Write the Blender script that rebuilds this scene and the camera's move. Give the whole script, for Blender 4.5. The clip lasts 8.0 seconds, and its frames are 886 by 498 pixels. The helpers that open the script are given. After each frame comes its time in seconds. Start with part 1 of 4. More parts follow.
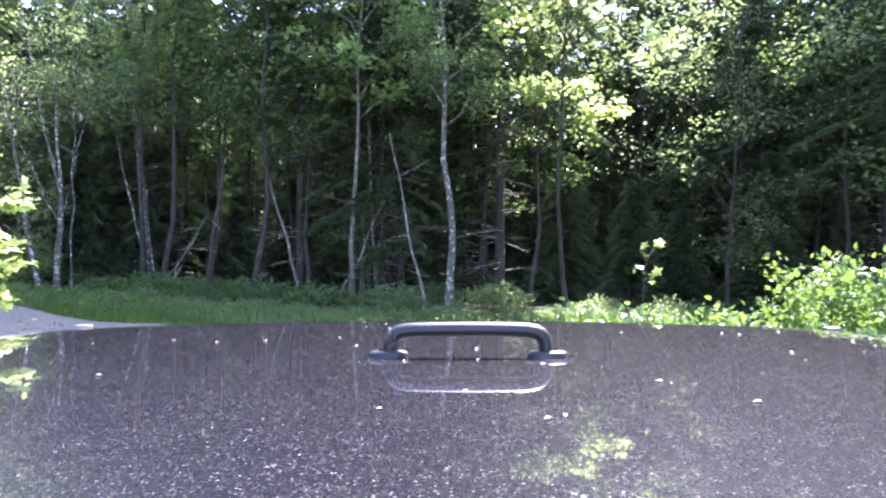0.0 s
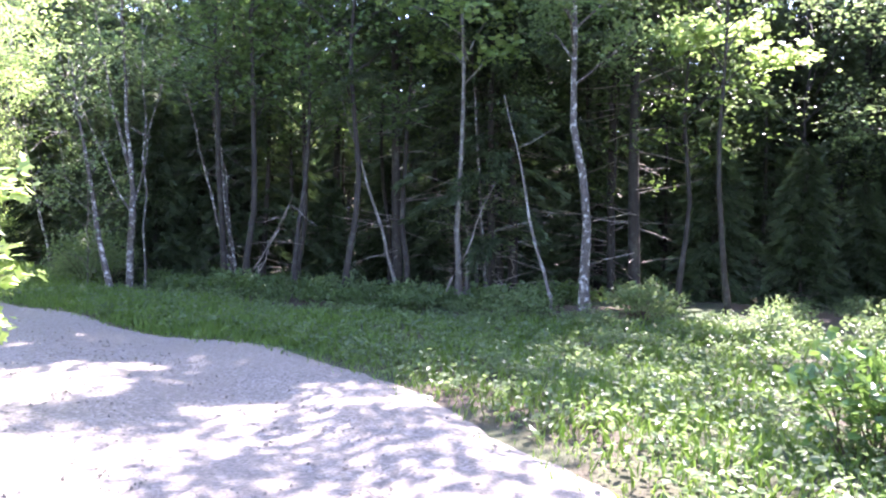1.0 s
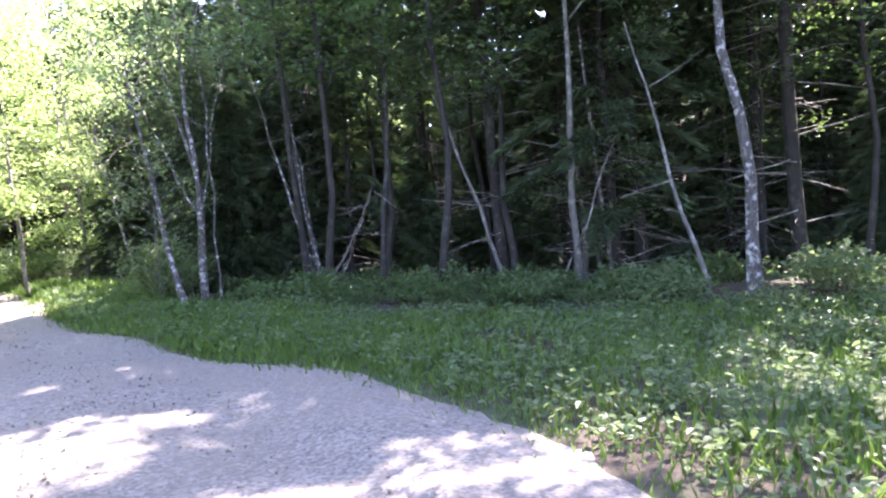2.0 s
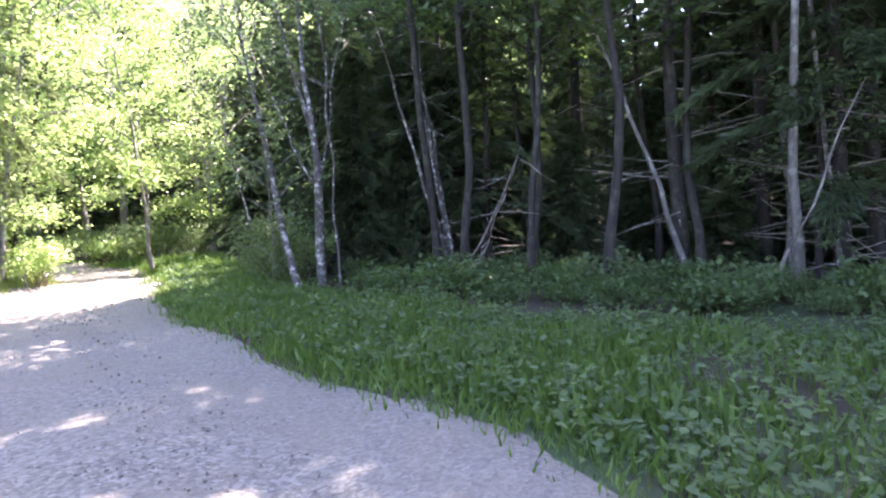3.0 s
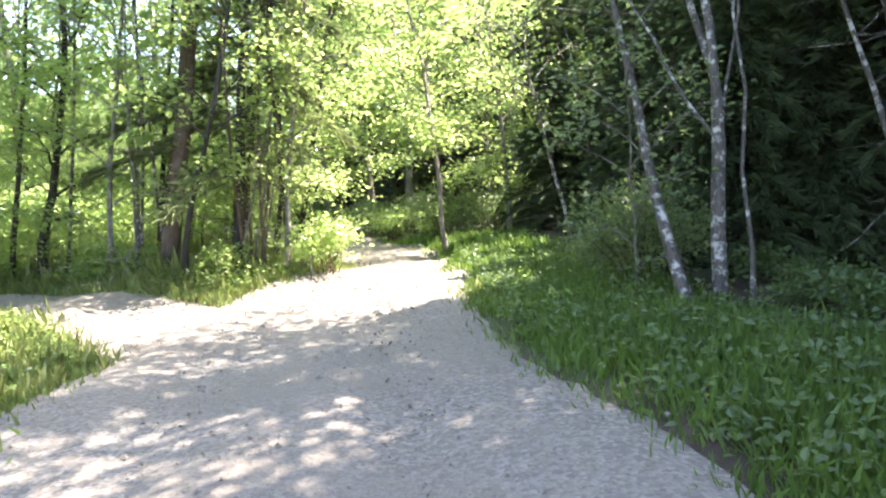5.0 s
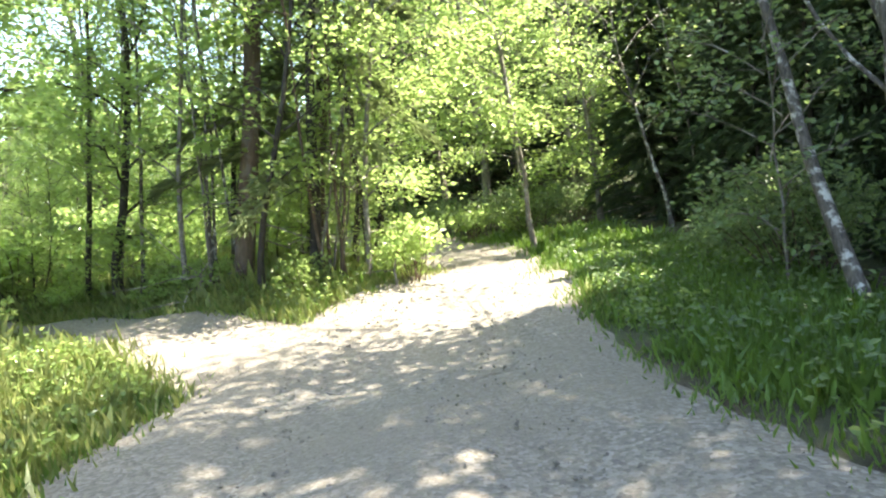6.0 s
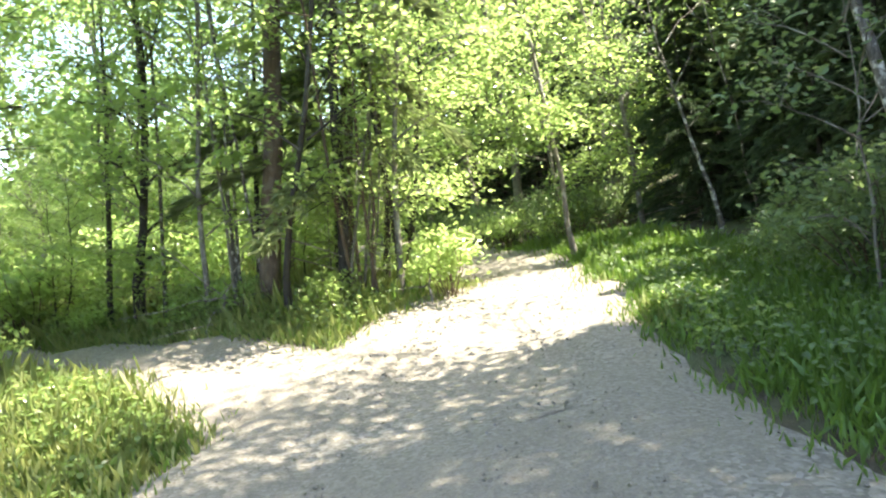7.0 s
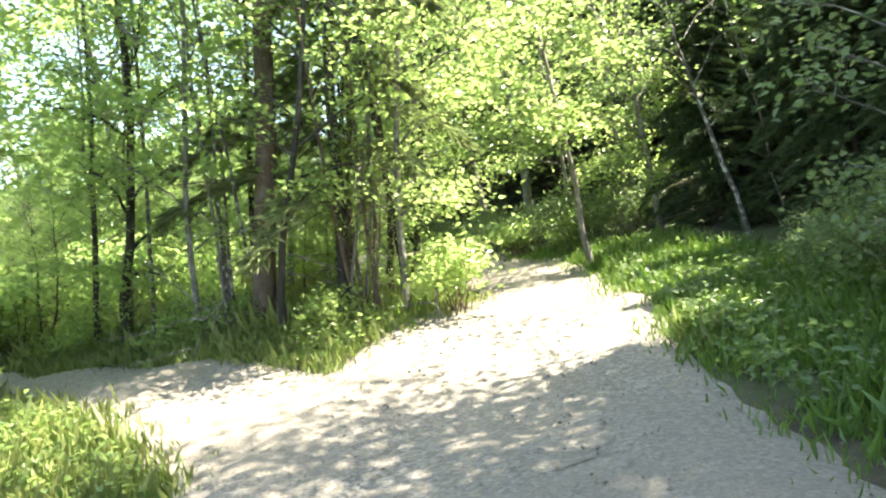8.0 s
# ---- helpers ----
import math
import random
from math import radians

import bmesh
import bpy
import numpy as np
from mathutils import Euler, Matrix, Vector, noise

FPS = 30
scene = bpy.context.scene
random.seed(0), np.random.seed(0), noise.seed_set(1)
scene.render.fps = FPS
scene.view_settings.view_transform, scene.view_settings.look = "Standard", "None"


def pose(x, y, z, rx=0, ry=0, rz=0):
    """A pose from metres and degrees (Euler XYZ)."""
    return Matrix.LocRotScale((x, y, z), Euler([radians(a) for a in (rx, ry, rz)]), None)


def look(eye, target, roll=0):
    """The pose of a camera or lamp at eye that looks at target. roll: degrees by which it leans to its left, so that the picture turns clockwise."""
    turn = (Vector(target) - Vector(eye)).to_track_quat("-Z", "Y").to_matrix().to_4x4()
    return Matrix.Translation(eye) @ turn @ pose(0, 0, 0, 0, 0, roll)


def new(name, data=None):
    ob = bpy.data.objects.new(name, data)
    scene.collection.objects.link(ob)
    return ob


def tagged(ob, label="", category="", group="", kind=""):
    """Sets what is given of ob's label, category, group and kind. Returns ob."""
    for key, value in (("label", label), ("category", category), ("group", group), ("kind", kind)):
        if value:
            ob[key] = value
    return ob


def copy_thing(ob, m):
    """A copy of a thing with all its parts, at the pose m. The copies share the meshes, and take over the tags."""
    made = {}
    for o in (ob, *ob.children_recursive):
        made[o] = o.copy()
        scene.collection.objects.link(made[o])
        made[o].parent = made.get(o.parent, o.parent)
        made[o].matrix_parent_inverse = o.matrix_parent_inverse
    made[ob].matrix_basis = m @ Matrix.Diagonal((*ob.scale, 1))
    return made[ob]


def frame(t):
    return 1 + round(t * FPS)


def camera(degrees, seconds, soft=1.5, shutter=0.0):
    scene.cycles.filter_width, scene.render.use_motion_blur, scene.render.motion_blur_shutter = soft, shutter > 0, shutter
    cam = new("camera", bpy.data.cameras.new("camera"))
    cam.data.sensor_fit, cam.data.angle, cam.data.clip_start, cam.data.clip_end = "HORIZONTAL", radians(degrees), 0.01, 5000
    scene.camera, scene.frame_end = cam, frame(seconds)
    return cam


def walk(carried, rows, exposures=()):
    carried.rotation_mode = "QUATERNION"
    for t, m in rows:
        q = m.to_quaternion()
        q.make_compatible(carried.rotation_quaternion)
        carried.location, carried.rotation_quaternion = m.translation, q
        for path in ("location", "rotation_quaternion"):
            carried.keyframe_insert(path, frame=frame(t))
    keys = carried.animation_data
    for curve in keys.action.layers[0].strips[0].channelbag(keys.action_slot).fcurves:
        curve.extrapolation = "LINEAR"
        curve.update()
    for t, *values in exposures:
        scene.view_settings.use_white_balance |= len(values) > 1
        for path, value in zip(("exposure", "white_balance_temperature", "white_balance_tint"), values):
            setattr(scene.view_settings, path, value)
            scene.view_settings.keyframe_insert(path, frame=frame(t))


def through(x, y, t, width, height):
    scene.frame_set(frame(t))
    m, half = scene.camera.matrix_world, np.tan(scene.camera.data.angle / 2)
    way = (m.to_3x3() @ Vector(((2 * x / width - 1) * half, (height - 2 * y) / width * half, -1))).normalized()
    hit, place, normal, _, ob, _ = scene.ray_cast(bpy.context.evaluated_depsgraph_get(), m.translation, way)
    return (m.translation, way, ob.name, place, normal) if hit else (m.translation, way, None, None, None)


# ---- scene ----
cam = camera(67.0, 8.0, 2.2, 0.0)

PATH = [
    (0, (0.001, -0.001, 1.525), (-0.083, 1.997, 1.511), 2.3),
    (0.5, (-0.363, 1.362, 1.585), (-0.571, 3.351, 1.547), 1.6),
    (1, (-0.848, 2.797, 1.611), (-1.196, 4.766, 1.54), 1.5),
    (2.5, (-2.062, 6.07, 1.435), (-2.851, 7.903, 1.306), -4.9),
    (3, (-2.784, 7.113, 1.448), (-3.758, 8.853, 1.293), -3.4),
    (3.5, (-3.524, 7.887, 1.456), (-4.669, 9.519, 1.297), -3.7),
    (4, (-4.579, 8.521, 1.427), (-5.9, 10.014, 1.259), -4.1),
    (4.5, (-5.541, 8.92, 1.363), (-6.999, 10.273, 1.153), -4.1),
    (5, (-6.461, 9.321, 1.444), (-8.011, 10.571, 1.248), -4.5),
    (5.2, (-6.822, 9.476, 1.381), (-8.408, 10.683, 1.219), -5.3),
    (6.3, (-7.626, 9.728, 1.478), (-9.319, 10.776, 1.291), -9.0),
    (6.5, (-7.777, 9.8, 1.495), (-9.476, 10.841, 1.325), -10.0),
    (7, (-8.061, 9.923, 1.508), (-9.774, 10.942, 1.35), -9.9),
    (7.5, (-8.283, 10.056, 1.511), (-10.006, 11.062, 1.382), -10.5),
    (8, (-8.61, 10.277, 1.517), (-10.336, 11.279, 1.382), -10.7),
]
walk(cam, [(t, look(eye, target, roll)) for t, eye, target, roll in PATH],
     [(0.0, 3.4, 6100.0, 31.0), (1.0, 3.4, 6100.0, 34.0), (2.5, 3.35, 6150.0, 36.0), (3.5, 3.4, 6350.0, 32.0), (4.5, 3.4, 6600.0, 25.0), (5.2, 3.15, 6900.0, 17.0), (6.4, 2.95, 7200.0, 7.0), (8.0, 3.05, 7200.0, 7.0)])

# ---- light ----
SUN_AZ, SUN_EL = radians(24), radians(55)          # azimuth from +y towards +x
to_sun = Vector((math.sin(SUN_AZ) * math.cos(SUN_EL), math.cos(SUN_AZ) * math.cos(SUN_EL), math.sin(SUN_EL)))
world = bpy.data.worlds.new("sky")
scene.world = world
world.use_nodes = True
nt = world.node_tree
sky = nt.nodes.new("ShaderNodeTexSky")
sky.sky_type = "NISHITA"
sky.sun_disc = False
sky.sun_elevation, sky.sun_rotation = SUN_EL, SUN_AZ
nt.nodes["Background"].inputs[1].default_value = 0.15
nt.links.new(sky.outputs[0], nt.nodes["Background"].inputs[0])
sun = new("sun", bpy.data.lights.new("sun", "SUN"))
sun.data.energy, sun.data.angle, sun.data.color = 4.5, radians(0.53), (1.0, 0.95, 0.86)
sun.matrix_world = look((0, 0, 40), Vector((0, 0, 40)) - to_sun)

# ---- materials ----


def nodes_of(name):
    m = bpy.data.materials.new(name)
    m.use_nodes = True
    t = m.node_tree
    return m, t, t.nodes["Principled BSDF"], t.nodes["Material Output"]


def add(t, kind, **values):
    n = t.nodes.new(kind)
    for key, value in values.items():
        n.inputs[key.replace("_", " ")].default_value = value
    return n


def ramp(t, fac, stops):
    r = t.nodes.new("ShaderNodeValToRGB")
    while len(r.color_ramp.elements) < len(stops):
        r.color_ramp.elements.new(0.5)
    for e, (p, c) in zip(r.color_ramp.elements, stops):
        e.position, e.color = p, (*c, 1)
    t.links.new(fac, r.inputs[0])
    return r.outputs[0]


def noise_of(t, scale, detail=6.0, rough=0.6, vec=None):
    n = add(t, "ShaderNodeTexNoise", Scale=scale, Detail=detail, Roughness=rough)
    if vec is None:
        vec = t.nodes.new("ShaderNodeTexCoord").outputs["Object"]
    t.links.new(vec, n.inputs["Vector"])
    return n.outputs["Fac"]


def mixed(t, fac, a, b, mode="MIX"):
    n = t.nodes.new("ShaderNodeMix")
    n.data_type, n.blend_type = "RGBA", mode
    for value, slot in ((fac, 0), (a, 6), (b, 7)):
        if isinstance(value, (int, float)):
            n.inputs[slot].default_value = value
        elif isinstance(value, tuple):
            n.inputs[slot].default_value = (*value, 1)
        else:
            t.links.new(value, n.inputs[slot])
    return n.outputs[2]


def bump(t, p, height, strength, distance):
    b = add(t, "ShaderNodeBump", Strength=strength, Distance=distance)
    t.links.new(height, b.inputs["Height"])
    t.links.new(b.outputs[0], p.inputs["Normal"])


def leaf_material(name, dark, light, glow, through=0.45, rough=0.42):
    """Thin leaf: diffuse and glossy front, light shining through; each leaf has its own shade."""
    m, t, p, out = nodes_of(name)
    geo = t.nodes.new("ShaderNodeNewGeometry")
    col = ramp(t, geo.outputs["Random Per Island"], [(0.0, dark), (0.6, light), (1.0, tuple(1.25 * c for c in light))])
    blotch = ramp(t, noise_of(t, 0.9, 3.0), [(0.3, (0.75, 0.8, 0.8)), (0.7, (1.15, 1.1, 1.0))])
    col = mixed(t, 1.0, col, blotch, "MULTIPLY")
    t.links.new(col, p.inputs["Base Color"])
    p.inputs["Roughness"].default_value = rough
    tr = t.nodes.new("ShaderNodeBsdfTranslucent")
    t.links.new(mixed(t, 0.75, col, glow), tr.inputs[0])
    mx = add(t, "ShaderNodeMixShader", Fac=through)
    t.links.new(p.outputs[0], mx.inputs[1])
    t.links.new(tr.outputs[0], mx.inputs[2])
    t.links.new(mx.outputs[0], out.inputs[0])
    return m


def bark_material(name, dark, light, lichen, scale=1.0):
    m, t, p, _ = nodes_of(name)
    tc = t.nodes.new("ShaderNodeTexCoord").outputs["Object"]
    mp = add(t, "ShaderNodeMapping", Scale=(9 * scale, 9 * scale, 2.0 * scale))
    t.links.new(tc, mp.inputs[0])
    fine = noise_of(t, 2.5, 8.0, 0.7, mp.outputs[0])
    col = ramp(t, fine, [(0.32, dark), (0.68, light)])
    patch = ramp(t, noise_of(t, 5.0 * scale, 5.0, 0.65, tc), [(0.52, (0, 0, 0)), (0.62, (1, 1, 1))])
    col = mixed(t, patch, col, lichen)
    t.links.new(col, p.inputs["Base Color"])
    p.inputs["Roughness"].default_value = 0.9
    bump(t, p, fine, 0.6, 0.015)
    return m


# leaf tones carry the light: paler copy for sunlit crowns, darker one for shaded trees
LEAF_SUNNY = leaf_material("sunlit_leaf", (0.095, 0.135, 0.042), (0.165, 0.225, 0.075), (0.53, 0.7, 0.24), 0.57, 0.27)
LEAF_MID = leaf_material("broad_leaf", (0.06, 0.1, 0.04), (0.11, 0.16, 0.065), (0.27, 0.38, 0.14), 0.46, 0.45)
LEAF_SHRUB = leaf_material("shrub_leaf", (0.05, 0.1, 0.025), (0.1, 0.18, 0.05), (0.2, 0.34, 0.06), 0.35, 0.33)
LEAF_SHADED = leaf_material("shade_leaf", (0.045, 0.08, 0.026), (0.08, 0.13, 0.042), (0.16, 0.26, 0.06), 0.42)
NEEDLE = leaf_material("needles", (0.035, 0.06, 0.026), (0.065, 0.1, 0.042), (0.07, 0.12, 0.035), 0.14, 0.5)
# lighter copy of the needles, with sunlight put into the colour
NEEDLE_SUN = leaf_material("sunlit_needles", (0.075, 0.1, 0.045), (0.16, 0.195, 0.09), (0.28, 0.35, 0.14), 0.35, 0.42)
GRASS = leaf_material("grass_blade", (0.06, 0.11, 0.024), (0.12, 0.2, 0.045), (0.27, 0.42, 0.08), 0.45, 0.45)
# paler, yellower grass copy: the sun on open verges is in the blade colour
GRASS_SUNNY = leaf_material("sunlit_grass_blade", (0.13, 0.17, 0.05), (0.23, 0.26, 0.09), (0.35, 0.4, 0.13), 0.4, 0.5)
BARK_DARK = bark_material("dark_bark", (0.018, 0.015, 0.012), (0.05, 0.04, 0.031), (0.065, 0.06, 0.047))
BARK_BROWN = bark_material("brown_bark", (0.05, 0.032, 0.022), (0.14, 0.095, 0.062), (0.12, 0.095, 0.072))
BARK_PALE = bark_material("alder_bark", (0.025, 0.021, 0.017), (0.14, 0.12, 0.1), (0.42, 0.4, 0.36), 1.7)
BARK_GREY = bark_material("grey_bark", (0.07, 0.06, 0.05), (0.2, 0.18, 0.15), (0.28, 0.27, 0.23))
DEAD_WOOD = bark_material("dead_wood", (0.12, 0.1, 0.08), (0.3, 0.26, 0.22), (0.36, 0.33, 0.28))


def soil_material():
    m, t, p, _ = nodes_of("forest_floor")
    tc = t.nodes.new("ShaderNodeTexCoord").outputs["Object"]
    big = noise_of(t, 0.35, 5.0, 0.6, tc)
    fine = noise_of(t, 14.0, 8.0, 0.75, tc)
    litter = ramp(t, fine, [(0.3, (0.028, 0.02, 0.013)), (0.55, (0.06, 0.043, 0.027)), (0.75, (0.11, 0.083, 0.055))])
    moss = ramp(t, fine, [(0.3, (0.025, 0.045, 0.014)), (0.7, (0.07, 0.11, 0.035))])
    fac = ramp(t, big, [(0.42, (0, 0, 0)), (0.6, (1, 1, 1))])
    t.links.new(mixed(t, fac, litter, moss), p.inputs["Base Color"])
    p.inputs["Roughness"].default_value = 0.95
    bump(t, p, fine, 0.8, 0.04)
    return m


def gravel_material():
    m, t, p, _ = nodes_of("pale_gravel")
    tc = t.nodes.new("ShaderNodeTexCoord").outputs["Object"]
    v = add(t, "ShaderNodeTexVoronoi", Scale=38.0)
    t.links.new(tc, v.inputs["Vector"])
    fine = noise_of(t, 60.0, 6.0, 0.7, tc)
    big = noise_of(t, 0.6, 6.0, 0.6, tc)
    stone = ramp(t, v.outputs["Color"], [(0.1, (0.08, 0.07, 0.06)), (0.5, (0.15, 0.135, 0.114)), (0.9, (0.27, 0.25, 0.22))])
    dust = ramp(t, fine, [(0.3, (0.1, 0.085, 0.067)), (0.7, (0.22, 0.192, 0.153))])
    fac = ramp(t, big, [(0.35, (0.15, 0.15, 0.15)), (0.65, (0.85, 0.85, 0.85))])
    t.links.new(mixed(t, fac, stone, dust), p.inputs["Base Color"])
    p.inputs["Roughness"].default_value = 0.93
    bump(t, p, v.outputs["Distance"], 0.5, 0.012)
    return m


SOIL, GRAVEL = soil_material(), gravel_material()


def paint_material():
    m, t, p, _ = nodes_of("dark_metallic_paint")
    tc = t.nodes.new("ShaderNodeTexCoord").outputs["Object"]
    v = add(t, "ShaderNodeTexVoronoi", Scale=1000.0)
    t.links.new(tc, v.inputs["Vector"])
    fleck = ramp(t, v.outputs["Color"], [(0.0, (0.008, 0.008, 0.012)), (0.72, (0.0085, 0.0085, 0.0135)), (0.87, (0.05, 0.049, 0.055)), (0.95, (0.26, 0.26, 0.27))])
    dust = ramp(t, noise_of(t, 90.0, 5.0, 0.7, tc), [(0.66, (0, 0, 0)), (0.78, (1, 1, 1))])
    t.links.new(mixed(t, dust, fleck, (0.02, 0.02, 0.024)), p.inputs["Base Color"])
    p.inputs["Metallic"].default_value = 0.1
    p.inputs["Specular IOR Level"].default_value = 0.06
    p.inputs["Roughness"].default_value = 0.32
    tilt = t.nodes.new("ShaderNodeVectorMath")
    tilt.operation = "MULTIPLY_ADD"
    t.links.new(v.outputs["Color"], tilt.inputs[0])
    tilt.inputs[1].default_value, tilt.inputs[2].default_value = (0.2, 0.2, 0.2), (-0.1, -0.1, -0.1)
    flake = t.nodes.new("ShaderNodeVectorMath")
    flake.operation = "ADD"
    t.links.new(tilt.outputs[0], flake.inputs[0])
    t.links.new(t.nodes.new("ShaderNodeNewGeometry").outputs["Normal"], flake.inputs[1])
    norm = t.nodes.new("ShaderNodeVectorMath")
    norm.operation = "NORMALIZE"
    t.links.new(flake.outputs[0], norm.inputs[0])
    t.links.new(norm.outputs[0], p.inputs["Normal"])
    p.inputs["Coat Weight"].default_value = 1.0
    p.inputs["Coat Roughness"].default_value = 0.02
    p.inputs["Coat IOR"].default_value = 1.6
    return m


def plain_material(name, colour, rough, metal=0.0, grain=40.0):
    m, t, p, _ = nodes_of(name)
    n = noise_of(t, grain, 6.0, 0.65)
    t.links.new(ramp(t, n, [(0.3, tuple(0.75 * c for c in colour)), (0.7, tuple(1.25 * c for c in colour))]), p.inputs["Base Color"])
    p.inputs["Roughness"].default_value, p.inputs["Metallic"].default_value = rough, metal
    bump(t, p, n, 0.15, 0.002)
    return m


PAINT = paint_material()
BLACK_PLASTIC = plain_material("black_plastic", (0.007, 0.007, 0.008), 0.42, 0.0, 260.0)
RUBBER = plain_material("rubber", (0.02, 0.02, 0.02), 0.8)
STEEL = plain_material("wheel_steel", (0.2, 0.2, 0.2), 0.4, 0.8)

# ---- mesh tools ----


def mesh_of(name, verts, face_sets, materials, smooth=False):
    """A mesh from arrays: face_sets holds (faces, material index), each an n x k array."""
    me = bpy.data.meshes.new(name)
    verts = np.asarray(verts, dtype=np.float32)
    me.vertices.add(len(verts))
    me.vertices.foreach_set("co", verts.ravel())
    total = sum(f.size for f, _ in face_sets)
    me.loops.add(total)
    me.loops.foreach_set("vertex_index", np.concatenate([f.ravel() for f, _ in face_sets]).astype(np.int32))
    starts, mats, at = [], [], 0
    for f, k in face_sets:
        starts.append(at + np.arange(len(f)) * f.shape[1])
        mats.append(np.full(len(f), k))
        at += f.size
    count = sum(len(f) for f, _ in face_sets)
    me.polygons.add(count)
    me.polygons.foreach_set("loop_start", np.concatenate(starts).astype(np.int32))
    me.polygons.foreach_set("material_index", np.concatenate(mats).astype(np.int32))
    me.polygons.foreach_set("use_smooth", np.full(count, smooth))
    for m in materials:
        me.materials.append(m)
    me.update(calc_edges=True)
    me.validate()
    return me


def tubes(paths, sides=6):
    """Tapered tubes along paths of (points, radii): vertices and quads."""
    vs, fs, base = [], [], 0
    ang = np.arange(sides) * 2 * math.pi / sides
    for pts, rad in paths:
        pts, rad = np.asarray(pts, float), np.asarray(rad, float)
        tan = np.gradient(pts, axis=0)
        tan /= np.linalg.norm(tan, axis=1)[:, None] + 1e-9
        ref = np.where(np.abs(tan[:, 2:3]) > 0.9, [[1.0, 0, 0]], [[0, 0, 1.0]])
        a = np.cross(tan, ref)
        a /= np.linalg.norm(a, axis=1)[:, None] + 1e-9
        b = np.cross(tan, a)
        ring = pts[:, None] + rad[:, None, None] * (np.cos(ang)[None, :, None] * a[:, None] + np.sin(ang)[None, :, None] * b[:, None])
        vs.append(ring.reshape(-1, 3))
        n = len(pts)
        i = np.arange(n - 1)[:, None] * sides + base
        j, k = np.arange(sides), (np.arange(sides) + 1) % sides
        fs.append(np.stack([i + j, i + k, i + sides + k, i + sides + j], -1).reshape(-1, 4))
        base += n * sides
    return np.concatenate(vs), np.concatenate(fs)


BLADE = np.array([(0, 0, 0), (0.42, -0.5, 0.1), (1, 0, -0.1), (0.42, 0.5, 0.1)])
BROAD = np.array([(0, 0, 0), (0.28, -0.42, 0.09), (0.62, -0.36, 0.08), (1, 0, -0.08), (0.62, 0.36, 0.08), (0.28, 0.42, 0.09)])
MAPLE = np.array([(0, 0, 0), (0.05, -0.36, 0.05), (0.3, -0.24, 0.03), (0.55, -0.52, 0.08), (0.62, -0.2, 0.02), (1, 0, -0.08),
                  (0.62, 0.2, 0.02), (0.55, 0.52, 0.08), (0.3, 0.24, 0.03), (0.05, 0.36, 0.05)])
SHAPES = {"blade": (BLADE, np.array([(0, 1, 2), (0, 2, 3)])),
          "broad": (BROAD, np.array([(0, 1, 2, 3), (0, 3, 4, 5)])),
          "maple": (MAPLE, np.array([(0, 1, 2), (0, 2, 4), (2, 3, 4), (4, 5, 6), (0, 4, 6), (6, 7, 8), (0, 6, 8), (0, 8, 9)]))}


def leaves(rng, at, along, normal, length, width, shape):
    """Leaves of one shape at points, each with its own way, normal and size: vertices and faces."""
    pattern, faces = SHAPES[shape]
    along = along / (np.linalg.norm(along, axis=1)[:, None] + 1e-9)
    side = np.cross(normal, along)
    side /= np.linalg.norm(side, axis=1)[:, None] + 1e-9
    up = np.cross(along, side)
    l, w = np.broadcast_to(length, len(at))[:, None, None], np.broadcast_to(width, len(at))[:, None, None]
    u, v, z = (pattern[None, :, n, None] for n in range(3))
    verts = at[:, None] + l * u * along[:, None] + w * v * side[:, None] + l * z * up[:, None]
    index = np.arange(len(at))[:, None, None] * len(pattern) + faces[None]
    return verts.reshape(-1, 3), index.reshape(-1, faces.shape[1])


def unit(v):
    return v / (np.linalg.norm(v, axis=-1, keepdims=True) + 1e-9)


def part(name, me, parent, label=""):
    ob = new(name, me)
    ob.parent = parent
    return tagged(ob, label)


def thing(name, at, label, category, group="", kind=""):
    ob = new(name)
    ob.empty_display_size = 0.2
    ob.location = at
    return tagged(ob, label, category, group, kind)


def bent(rng, start, end, n, wobble):
    """A wavering path from start to end."""
    u = np.linspace(0, 1, n)[:, None]
    p = np.asarray(start) * (1 - u) + np.asarray(end) * u
    w = np.cumsum(rng.normal(0, wobble, (n, 3)), 0)
    return p + (w - u * w[-1]) * np.array([1, 1, 0.4])


# ---- the lie of the land ----
CAR_AT = np.array((0.0, 0.6))
CAR_RIGHT = np.array((0.999, 0.042))


def smooth01(x):
    x = np.clip(x, 0, 1)
    return x * x * (3 - 2 * x)


def height(x, y):
    x, y = np.asarray(x, float), np.asarray(y, float)
    z = 0.28 * smooth01((-13.0 - x) / 3.0) * smooth01((16.5 - y) / 3.0)      # left verge
    z = z - 1.6 * smooth01((y - 17.0) / 16.0) * smooth01((x + 16.0) / 5.0)      # the wood falls away
    z = z + 0.12 * smooth01((y - 16.8) / 3.0) * smooth01((-10.5 - x) / 3.0)      # bank beyond the road
    z = z + 9.0 * smooth01((y - 22) / 40.0) * smooth01((-12 - x) / 10.0)       # hillside
    z = z + 16.0 * smooth01((y - 36) / 60.0) * (1 - smooth01((-12 - x) / 10.0))
    z = z + 0.05 * np.sin(x * 0.9 + 1.3) * np.cos(y * 0.8) + 0.03 * np.sin(2.3 * x + y * 1.7)
    off = np.stack([x - CAR_AT[0], y - CAR_AT[1]], -1)
    near = 1 - smooth01((np.linalg.norm(off, axis=-1) - 1.6) / 2.0)
    return z + 0.04 * (off @ CAR_RIGHT) * near


